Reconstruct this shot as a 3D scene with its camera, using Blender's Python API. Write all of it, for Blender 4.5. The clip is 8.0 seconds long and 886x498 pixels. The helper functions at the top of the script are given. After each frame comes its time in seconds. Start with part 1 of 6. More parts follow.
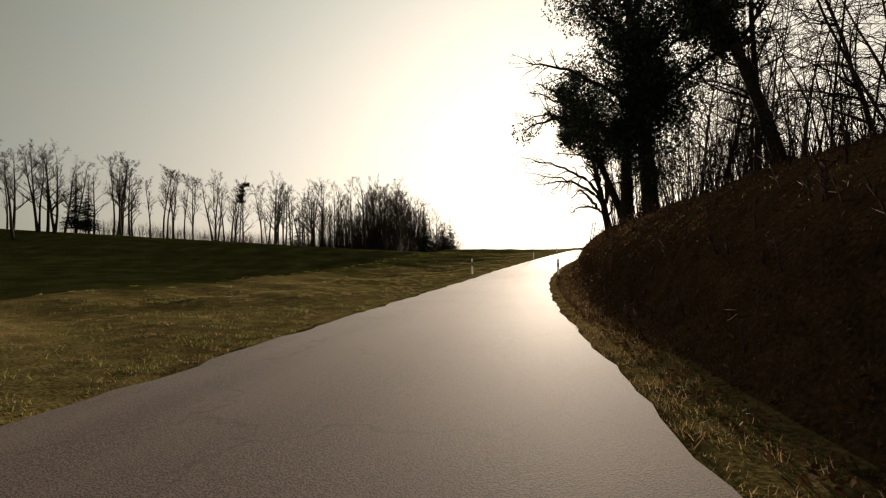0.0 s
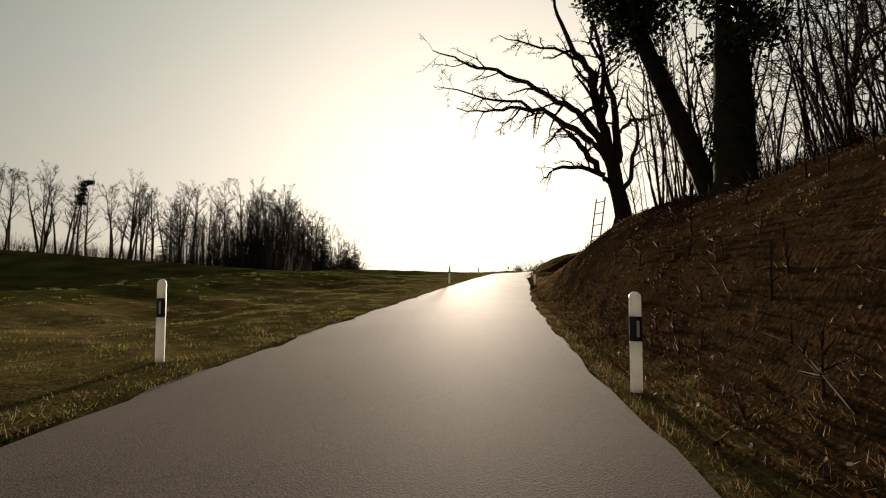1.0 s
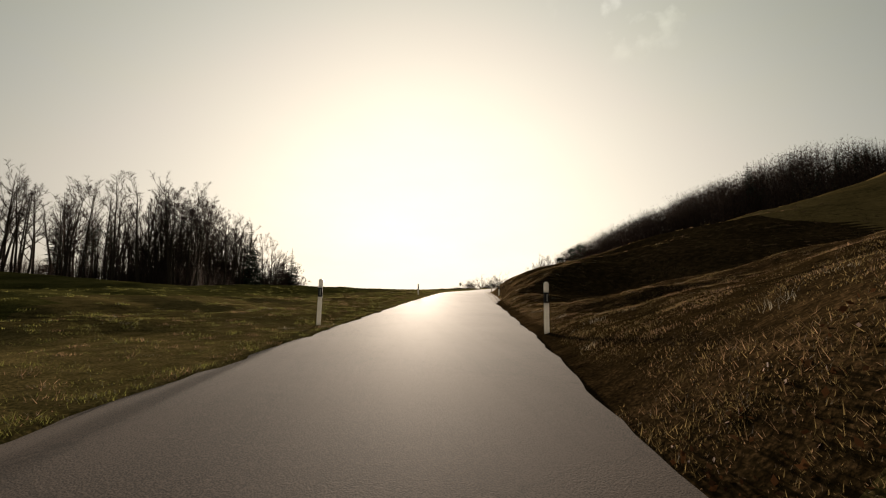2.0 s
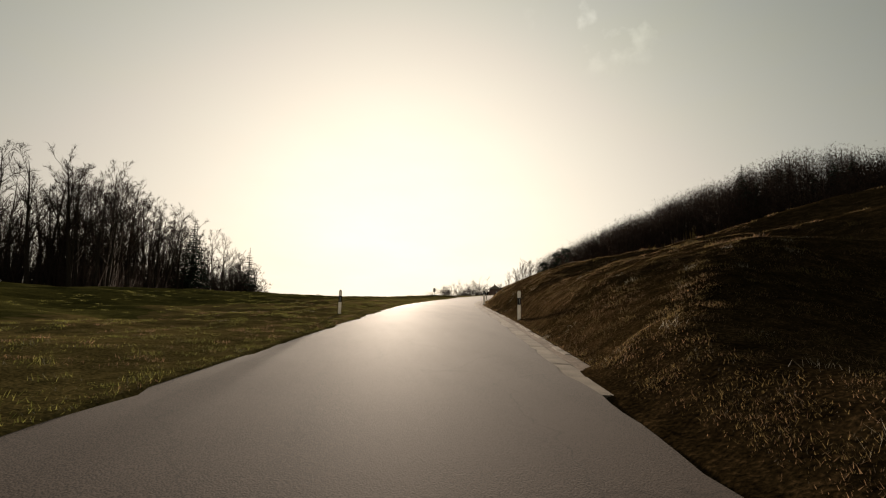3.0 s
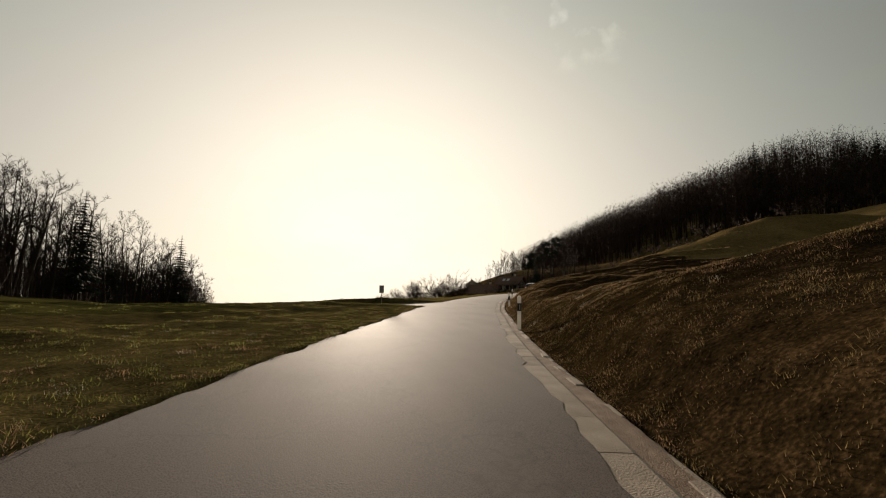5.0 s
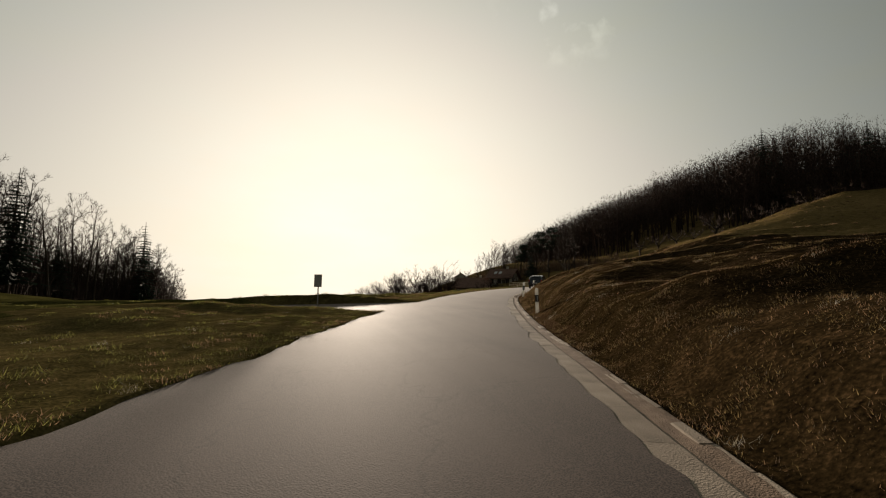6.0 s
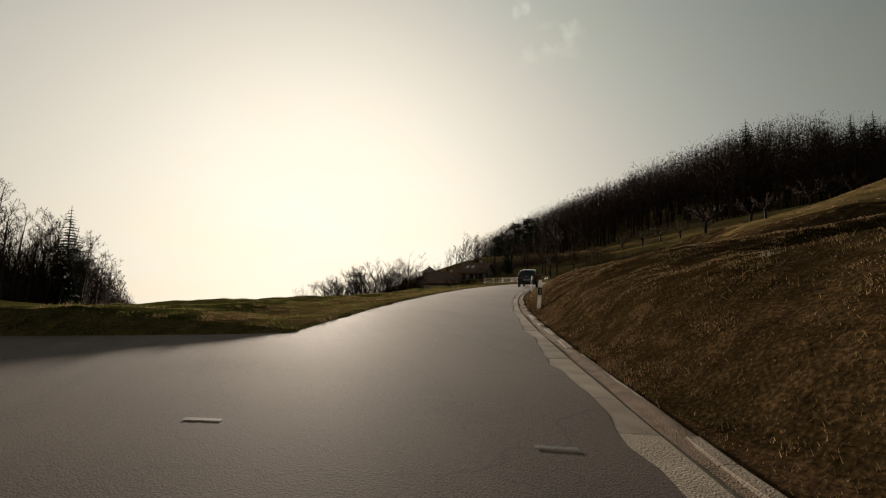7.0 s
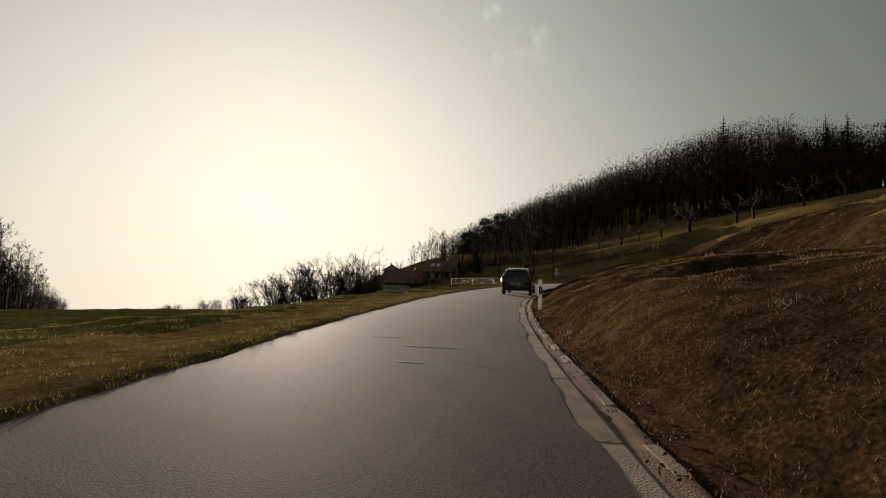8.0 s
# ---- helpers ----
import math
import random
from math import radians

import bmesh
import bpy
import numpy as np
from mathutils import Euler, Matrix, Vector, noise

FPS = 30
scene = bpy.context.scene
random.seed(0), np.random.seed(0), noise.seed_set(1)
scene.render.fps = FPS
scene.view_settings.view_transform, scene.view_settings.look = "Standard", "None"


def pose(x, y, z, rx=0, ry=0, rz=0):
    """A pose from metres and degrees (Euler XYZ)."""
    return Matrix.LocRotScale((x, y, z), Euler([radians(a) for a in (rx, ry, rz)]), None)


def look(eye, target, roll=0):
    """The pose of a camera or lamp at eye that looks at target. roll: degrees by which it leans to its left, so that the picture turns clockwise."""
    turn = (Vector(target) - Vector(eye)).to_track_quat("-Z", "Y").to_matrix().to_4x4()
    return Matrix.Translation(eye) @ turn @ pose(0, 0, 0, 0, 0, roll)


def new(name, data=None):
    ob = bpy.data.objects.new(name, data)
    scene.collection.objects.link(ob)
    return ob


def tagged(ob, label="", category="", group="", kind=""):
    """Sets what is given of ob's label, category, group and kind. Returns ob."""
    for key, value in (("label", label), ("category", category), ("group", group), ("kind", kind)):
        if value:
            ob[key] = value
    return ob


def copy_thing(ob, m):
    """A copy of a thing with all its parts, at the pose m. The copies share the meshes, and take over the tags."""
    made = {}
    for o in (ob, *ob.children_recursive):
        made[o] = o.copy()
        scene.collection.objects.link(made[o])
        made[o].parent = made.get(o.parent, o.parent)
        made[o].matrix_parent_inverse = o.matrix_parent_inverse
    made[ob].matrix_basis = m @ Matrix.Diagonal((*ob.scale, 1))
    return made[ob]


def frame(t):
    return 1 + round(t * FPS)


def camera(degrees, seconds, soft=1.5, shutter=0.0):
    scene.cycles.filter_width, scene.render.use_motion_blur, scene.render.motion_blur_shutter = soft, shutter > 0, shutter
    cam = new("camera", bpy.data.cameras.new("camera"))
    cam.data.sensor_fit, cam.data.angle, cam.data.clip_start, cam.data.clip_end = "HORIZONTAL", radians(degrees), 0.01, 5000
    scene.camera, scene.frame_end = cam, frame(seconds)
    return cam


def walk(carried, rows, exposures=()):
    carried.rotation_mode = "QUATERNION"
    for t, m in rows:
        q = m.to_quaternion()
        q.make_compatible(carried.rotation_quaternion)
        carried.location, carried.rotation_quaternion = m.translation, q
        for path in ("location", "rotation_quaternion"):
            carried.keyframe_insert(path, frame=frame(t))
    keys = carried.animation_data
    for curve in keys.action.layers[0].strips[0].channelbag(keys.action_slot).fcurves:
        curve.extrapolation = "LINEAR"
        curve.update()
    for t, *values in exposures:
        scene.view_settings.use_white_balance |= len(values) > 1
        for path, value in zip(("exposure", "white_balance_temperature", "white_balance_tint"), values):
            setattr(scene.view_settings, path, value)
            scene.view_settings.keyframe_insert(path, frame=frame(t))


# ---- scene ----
# ---- camera ----
cam = camera(90.0, 8.0, soft=1.2)
PATH = [
    (0, (2.257, -1.111, 0.51), (1.933, 0.861, 0.57), -1.2),
    (0.5, (2.097, 11.627, 0.429), (1.973, 13.619, 0.549), -0.3),
    (1, (2.74, 22.737, 0.641), (2.816, 24.729, 0.802), -0.2),
    (1.5, (4.02, 31.762, 1.037), (4.223, 33.741, 1.249), 0.3),
    (2, (5.853, 41.267, 1.371), (6.148, 43.232, 1.603), 0.1),
    (2.2, (6.55, 45.285, 1.558), (6.871, 47.243, 1.808), 0.4),
    (3.3, (11.099, 66.947, 2.491), (11.524, 68.884, 2.749), 0.8),
    (3.5, (11.97, 70.67, 2.702), (12.408, 72.604, 2.962), 0.9),
    (4, (14.033, 78.724, 3.062), (14.502, 80.652, 3.311), 0.7),
    (4.5, (15.843, 86.186, 3.448), (16.342, 88.107, 3.695), 0.5),
    (5.8, (20.654, 102.253, 3.918), (21.221, 104.159, 4.129), 0.9),
    (6, (21.575, 105.062, 3.996), (22.154, 106.965, 4.204), 0.9),
    (6.5, (23.985, 111.789, 4.245), (24.623, 113.675, 4.435), 1.0),
    (7, (26.624, 118.136, 4.496), (27.331, 119.998, 4.682), 1.3),
    (7.5, (29.475, 124.174, 4.768), (30.251, 126.008, 4.95), 1.7),
    (8, (32.31, 129.828, 5.07), (33.154, 131.632, 5.253), 1.9),
]
walk(cam, [(t, look(eye, target, roll)) for t, eye, target, roll in PATH],
     exposures=[(0.0, 1.72, 7200, 17), (2.0, 1.48, 7150, 17), (4.0, 1.38, 7100, 17), (6.0, 1.28, 6950, 16), (8.0, 1.2, 6850, 15)])

# ---- sky and sun ----
SUN_AZ = radians(5.4)      # right of +y
SUN_EL = radians(6.4)
world = bpy.data.worlds.new("sky")
scene.world = world
world.use_nodes = True
wn, wl = world.node_tree.nodes, world.node_tree.links
wn.clear()
w_out = wn.new("ShaderNodeOutputWorld")
w_bg = wn.new("ShaderNodeBackground")
w_sky = wn.new("ShaderNodeTexSky")
w_sky.sky_type = "NISHITA"
w_sky.sun_disc = False
w_sky.sun_elevation = SUN_EL
w_sky.sun_rotation = SUN_AZ
w_sky.altitude = 500
w_sky.air_density = 0.8
w_sky.dust_density = 4.0
w_sky.ozone_density = 1.0
w_tc = wn.new("ShaderNodeTexCoord")
w_sep = wn.new("ShaderNodeSeparateXYZ")
w_max = wn.new("ShaderNodeMath")
w_max.operation = "MAXIMUM"
w_max.inputs[1].default_value = 0.05
w_com = wn.new("ShaderNodeCombineXYZ")
wl.new(w_tc.outputs["Generated"], w_sep.inputs[0])
wl.new(w_sep.outputs["X"], w_com.inputs["X"])
wl.new(w_sep.outputs["Y"], w_com.inputs["Y"])
wl.new(w_sep.outputs["Z"], w_max.inputs[0])
wl.new(w_max.outputs[0], w_com.inputs["Z"])
wl.new(w_com.outputs[0], w_sky.inputs[0])
# a thin veil of high cloud greys the blue
w_bw = wn.new("ShaderNodeRGBToBW")
w_noise = wn.new("ShaderNodeTexNoise")
w_noise.inputs["Scale"].default_value = 3.2
w_noise.inputs["Detail"].default_value = 7.0
w_noise.inputs["Roughness"].default_value = 0.6
w_map = wn.new("ShaderNodeMapping")
w_map.inputs["Scale"].default_value = (1.0, 1.0, 3.0)
w_veil = wn.new("ShaderNodeMapRange")
w_veil.inputs[1].default_value, w_veil.inputs[2].default_value = 0.35, 0.75
w_veil.inputs[3].default_value, w_veil.inputs[4].default_value = 0.8, 0.97
w_mix = wn.new("ShaderNodeMixRGB")
w_tint = wn.new("ShaderNodeMixRGB")
w_tint.blend_type = "MULTIPLY"
w_tint.inputs[0].default_value = 1.0
w_hue = wn.new("ShaderNodeValToRGB")
w_hue.color_ramp.elements[0].position, w_hue.color_ramp.elements[1].position = 0.1, 0.9
w_hue.color_ramp.elements[0].color = (0.94, 1.10, 0.91, 1)
w_hue.color_ramp.elements[1].color = (1.06, 1.06, 0.92, 1)
w_gain = wn.new("ShaderNodeMath")
w_gain.operation = "MULTIPLY"
w_gain.inputs[1].default_value = 0.25
wl.new(w_gain.outputs[0], w_hue.inputs[0])
wl.new(w_hue.outputs[0], w_tint.inputs[2])
wl.new(w_tc.outputs["Generated"], w_map.inputs[0])
wl.new(w_map.outputs[0], w_noise.inputs["Vector"])
wl.new(w_noise.outputs["Fac"], w_veil.inputs[0])
wl.new(w_veil.outputs[0], w_mix.inputs[0])
wl.new(w_sky.outputs[0], w_bw.inputs[0])
wl.new(w_bw.outputs[0], w_gain.inputs[0])
wl.new(w_bw.outputs[0], w_tint.inputs[1])
wl.new(w_sky.outputs[0], w_mix.inputs[1])
wl.new(w_tint.outputs[0], w_mix.inputs[2])
# the veil scatters the glow round the sun softly
w_soft = wn.new("ShaderNodeMath")
w_soft.operation = "MULTIPLY_ADD"
w_soft.inputs[1].default_value, w_soft.inputs[2].default_value = 1 / 1.75, 1.0
w_div = wn.new("ShaderNodeVectorMath")
w_div.operation = "DIVIDE"
wl.new(w_bw.outputs[0], w_soft.inputs[0])
# haze scatters forward: brighter towards the sun's side
w_fwd = wn.new("ShaderNodeVectorMath")
w_fwd.operation = "DOT_PRODUCT"
w_fwd.inputs[1].default_value = (math.sin(SUN_AZ + 0.03) * math.cos(SUN_EL + 0.1), math.cos(SUN_AZ + 0.03) * math.cos(SUN_EL + 0.1), math.sin(SUN_EL + 0.1))
w_pos = wn.new("ShaderNodeMath")
w_pos.operation = "MAXIMUM"
w_pos.inputs[1].default_value = 0.0
w_pow = wn.new("ShaderNodeMath")
w_pow.operation = "POWER"
w_pow.inputs[1].default_value = 2.2
w_lobe = wn.new("ShaderNodeMath")
w_lobe.operation = "MULTIPLY_ADD"
w_lobe.inputs[1].default_value, w_lobe.inputs[2].default_value = 1.3, 0.42
w_haze = wn.new("ShaderNodeVectorMath")
w_haze.operation = "SCALE"
wl.new(w_tc.outputs["Generated"], w_fwd.inputs[0])
wl.new(w_fwd.outputs["Value"], w_pos.inputs[0])
wl.new(w_pos.outputs[0], w_pow.inputs[0])
wl.new(w_pow.outputs[0], w_lobe.inputs[0])
wl.new(w_lobe.outputs[0], w_haze.inputs["Scale"])
wl.new(w_mix.outputs[0], w_haze.inputs[0])
wl.new(w_haze.outputs[0], w_div.inputs[0])
wl.new(w_soft.outputs[0], w_div.inputs[1])
# a few small torn clouds high on the right
w_dot = wn.new("ShaderNodeVectorMath")
w_dot.operation = "DOT_PRODUCT"
w_dot.inputs[1].default_value = (0.45, 0.665, 0.595)
w_near = wn.new("ShaderNodeMapRange")
w_near.inputs[1].default_value, w_near.inputs[2].default_value = 0.985, 0.9985
w_wisp = wn.new("ShaderNodeTexNoise")
w_wisp.inputs["Scale"].default_value = 14.0
w_wisp.inputs["Detail"].default_value = 6.0
w_cut = wn.new("ShaderNodeMapRange")
w_cut.inputs[1].default_value, w_cut.inputs[2].default_value = 0.50, 0.72
w_amt = wn.new("ShaderNodeMath")
w_amt.operation = "MULTIPLY"
w_cloud = wn.new("ShaderNodeVectorMath")
w_cloud.operation = "SCALE"
w_one = wn.new("ShaderNodeMath")
w_one.operation = "MULTIPLY_ADD"
w_one.inputs[1].default_value, w_one.inputs[2].default_value = 0.55, 1.0
wl.new(w_tc.outputs["Generated"], w_dot.inputs[0])
wl.new(w_dot.outputs["Value"], w_near.inputs[0])
wl.new(w_tc.outputs["Generated"], w_wisp.inputs["Vector"])
wl.new(w_wisp.outputs["Fac"], w_cut.inputs[0])
wl.new(w_near.outputs[0], w_amt.inputs[0])
wl.new(w_cut.outputs[0], w_amt.inputs[1])
wl.new(w_amt.outputs[0], w_one.inputs[0])
wl.new(w_div.outputs[0], w_cloud.inputs[0])
wl.new(w_one.outputs[0], w_cloud.inputs["Scale"])
wl.new(w_cloud.outputs[0], w_bg.inputs["Color"])
w_bg.inputs["Strength"].default_value = 0.15
wl.new(w_bg.outputs[0], w_out.inputs[0])

sun = new("sun", bpy.data.lights.new("sun", "SUN"))
sun.data.energy = 3.6
sun.data.angle = radians(2.6)      # seen through thin high cloud
sun.data.color = (1.0, 0.90, 0.74)
SUN_DIR = Vector((math.sin(SUN_AZ) * math.cos(SUN_EL), math.cos(SUN_AZ) * math.cos(SUN_EL), math.sin(SUN_EL)))
sun.matrix_world = look(SUN_DIR * 300, (0, 0, 0))
# ---- materials ----
def material(name, low, high, scale=4.0, rough=0.85, metal=0.0, bump=0.0, bump_scale=40.0, fine=0.35, spec=0.4,
             per_object=0.0, translucent=0.0, per_island=0.0):
    """Two-scale mottled surface between two base colours."""
    m = bpy.data.materials.new(name)
    m.use_nodes = True
    n, l = m.node_tree.nodes, m.node_tree.links
    b = n["Principled BSDF"]
    b.inputs["Roughness"].default_value = rough
    b.inputs["Metallic"].default_value = metal
    b.inputs["Specular IOR Level"].default_value = spec
    tc = n.new("ShaderNodeTexCoord")
    a = n.new("ShaderNodeTexNoise")
    a.inputs["Scale"].default_value = scale
    a.inputs["Detail"].default_value = 5.0
    f = n.new("ShaderNodeTexNoise")
    f.inputs["Scale"].default_value = bump_scale
    f.inputs["Detail"].default_value = 4.0
    l.new(tc.outputs["Object"], a.inputs["Vector"])
    l.new(tc.outputs["Object"], f.inputs["Vector"])
    mixf = n.new("ShaderNodeMix")
    mixf.inputs[0].default_value = fine
    l.new(a.outputs["Fac"], mixf.inputs[2])
    l.new(f.outputs["Fac"], mixf.inputs[3])
    fac = mixf.outputs[0]
    if per_object or per_island:
        if per_object:
            src = n.new("ShaderNodeObjectInfo").outputs["Random"]
        else:
            src = n.new("ShaderNodeNewGeometry").outputs["Random Per Island"]
        mr = n.new("ShaderNodeMix")
        mr.inputs[0].default_value = per_object or per_island
        l.new(fac, mr.inputs[2])
        l.new(src, mr.inputs[3])
        fac = mr.outputs[0]
    ramp = n.new("ShaderNodeValToRGB")
    ramp.color_ramp.elements[0].position, ramp.color_ramp.elements[1].position = 0.3, 0.7
    ramp.color_ramp.elements[0].color = (*low, 1)
    ramp.color_ramp.elements[1].color = (*high, 1)
    l.new(fac, ramp.inputs[0])
    l.new(ramp.outputs[0], b.inputs["Base Color"])
    if bump:
        bp = n.new("ShaderNodeBump")
        bp.inputs["Strength"].default_value = bump
        bp.inputs["Distance"].default_value = 0.02
        l.new(f.outputs["Fac"], bp.inputs["Height"])
        l.new(bp.outputs[0], b.inputs["Normal"])
    if translucent:
        t = n.new("ShaderNodeBsdfTranslucent")
        l.new(ramp.outputs[0], t.inputs["Color"])
        ms = n.new("ShaderNodeMixShader")
        ms.inputs[0].default_value = translucent
        l.new(b.outputs[0], ms.inputs[1])
        l.new(t.outputs[0], ms.inputs[2])
        l.new(ms.outputs[0], n["Material Output"].inputs["Surface"])
    return m


M_BLADE = material("grass_blade", (0.055, 0.041, 0.017), (0.165, 0.118, 0.052), scale=0.5, rough=0.75, spec=0.1, translucent=0.5, per_island=0.6)
M_DRY = material("dry_grass_blade", (0.075, 0.046, 0.026), (0.23, 0.147, 0.084), scale=0.5, rough=0.8, spec=0.1, translucent=0.5, per_island=0.6)
M_FIELD = material("field_grass_blade", (0.050, 0.055, 0.014), (0.15, 0.142, 0.042), scale=0.5, rough=0.75, spec=0.1, translucent=0.55, per_island=0.6)
M_STALK = material("pale_stalk", (0.16, 0.14, 0.10), (0.42, 0.38, 0.29), scale=2.0, rough=0.6, spec=0.3, translucent=0.3, per_island=0.6)
M_LEAF = material("dead_leaf", (0.05, 0.022, 0.010), (0.15, 0.07, 0.03), scale=3.0, rough=0.9, spec=0.1, translucent=0.08, per_island=0.6)
M_BARK = material("bark", (0.022, 0.016, 0.012), (0.065, 0.050, 0.038), scale=6.0, bump=0.9, bump_scale=30.0, rough=0.95, spec=0.1)
M_SCRUB = material("russet_scrub", (0.08, 0.05, 0.032), (0.20, 0.13, 0.08), scale=2.0, rough=0.9, spec=0.1, translucent=0.25, per_island=0.6)
M_TWIG = material("twig", (0.022, 0.014, 0.011), (0.060, 0.037, 0.028), scale=2.0, rough=0.9, spec=0.1, per_island=0.4)
M_IVY = material("ivy", (0.010, 0.018, 0.006), (0.035, 0.05, 0.018), scale=3.0, rough=0.5, spec=0.4, per_island=0.6)
M_NEEDLE = material("needles", (0.008, 0.014, 0.008), (0.025, 0.04, 0.02), scale=2.0, rough=0.8, spec=0.2, per_island=0.4)
M_CONC = material("concrete", (0.17, 0.136, 0.105), (0.38, 0.31, 0.245), scale=3.0, bump=0.4, bump_scale=60.0, rough=0.95, spec=0.12, per_object=0.25)
M_SILT = material("silt", (0.10, 0.068, 0.048), (0.25, 0.18, 0.13), scale=5.0, bump=0.8, bump_scale=70.0, rough=0.95, spec=0.08)
M_WHITE = material("white_plastic", (0.62, 0.60, 0.56), (0.82, 0.81, 0.78), scale=5.0, rough=0.45, fine=0.25)
M_POST = material("thin_white_plastic", (0.70, 0.68, 0.63), (0.86, 0.85, 0.82), scale=5.0, rough=0.4, fine=0.25, translucent=0.28)
M_BLACK = material("black_plastic", (0.012, 0.012, 0.014), (0.03, 0.03, 0.034), scale=5.0, rough=0.4)
M_REFL = material("reflector", (0.55, 0.55, 0.55), (0.75, 0.75, 0.74), scale=60.0, rough=0.25, spec=0.7)
M_METAL = material("galvanised_steel", (0.30, 0.30, 0.30), (0.5, 0.5, 0.49), scale=8.0, rough=0.45, metal=0.8)
M_RAIL = material("cream_painted_rail", (0.66, 0.55, 0.36), (0.82, 0.72, 0.50), scale=4.0, rough=0.5)
M_WOOD = material("weathered_wood", (0.06, 0.045, 0.03), (0.17, 0.13, 0.09), scale=5.0, bump=0.5, bump_scale=30.0, rough=0.9)
M_TILE = material("roof_tiles", (0.10, 0.05, 0.035), (0.24, 0.13, 0.09), scale=1.5, bump=0.6, bump_scale=12.0, rough=0.85)
M_PLASTER = material("plaster", (0.50, 0.46, 0.38), (0.68, 0.64, 0.55), scale=1.0, bump=0.2, bump_scale=40.0, rough=0.9)
M_GLASS = material("dark_window_glass", (0.012, 0.013, 0.015), (0.03, 0.032, 0.036), scale=1.0, rough=0.06, spec=0.7)
M_PAINTLINE = material("worn_road_paint", (0.06, 0.056, 0.05), (0.19, 0.175, 0.155), scale=9.0, rough=0.7)
M_BRICK = material("red_brick", (0.22, 0.055, 0.03), (0.36, 0.11, 0.06), scale=8.0, rough=0.85, bump=0.4)


def meadow(name, low, mid_tone, top):
    """Grass sward: patches, tufts and blades, with relief at tuft and blade size."""
    m = bpy.data.materials.new(name)
    m.use_nodes = True
    n, l = m.node_tree.nodes, m.node_tree.links
    b = n["Principled BSDF"]
    b.inputs["Roughness"].default_value = 1.0
    b.inputs["Specular IOR Level"].default_value = 0.0
    tc = n.new("ShaderNodeTexCoord")

    def noise(scale, detail):
        k = n.new("ShaderNodeTexNoise")
        k.inputs["Scale"].default_value = scale
        k.inputs["Detail"].default_value = detail
        l.new(tc.outputs["Object"], k.inputs["Vector"])
        return k.outputs["Fac"]

    def mix(a, c, f):
        k = n.new("ShaderNodeMix")
        k.inputs[0].default_value = f
        l.new(a, k.inputs[2])
        l.new(c, k.inputs[3])
        return k.outputs[0]

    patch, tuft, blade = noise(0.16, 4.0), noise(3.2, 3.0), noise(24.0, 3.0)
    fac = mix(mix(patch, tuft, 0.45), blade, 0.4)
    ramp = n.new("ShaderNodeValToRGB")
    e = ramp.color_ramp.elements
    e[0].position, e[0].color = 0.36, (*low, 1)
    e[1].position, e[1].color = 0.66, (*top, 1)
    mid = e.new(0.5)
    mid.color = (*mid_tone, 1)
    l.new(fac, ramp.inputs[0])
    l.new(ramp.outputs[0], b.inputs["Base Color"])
    bp = n.new("ShaderNodeBump")
    bp.inputs["Strength"].default_value = 0.6
    bp.inputs["Distance"].default_value = 0.03
    l.new(mix(tuft, blade, 0.35), bp.inputs["Height"])
    l.new(bp.outputs[0], b.inputs["Normal"])
    return m


# near-black low tone paints the shade between the bank's tufts
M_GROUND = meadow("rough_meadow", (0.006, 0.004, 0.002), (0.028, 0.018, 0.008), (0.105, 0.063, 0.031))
# slope and verge tones carry sunlight in their colour, the pasture the hollow's shade
M_LIT_HAY = meadow("lit_hay_meadow", (0.045, 0.033, 0.013), (0.145, 0.101, 0.040), (0.28, 0.19, 0.085))
M_LITTER = meadow("leaf_litter", (0.016, 0.009, 0.005), (0.045, 0.027, 0.014), (0.10, 0.058, 0.03))
M_LIT_STRIP = meadow("lit_verge_meadow", (0.022, 0.018, 0.007), (0.088, 0.068, 0.026), (0.20, 0.145, 0.062))
M_PASTURE = meadow("pasture", (0.013, 0.013, 0.004), (0.050, 0.047, 0.014), (0.12, 0.105, 0.037))


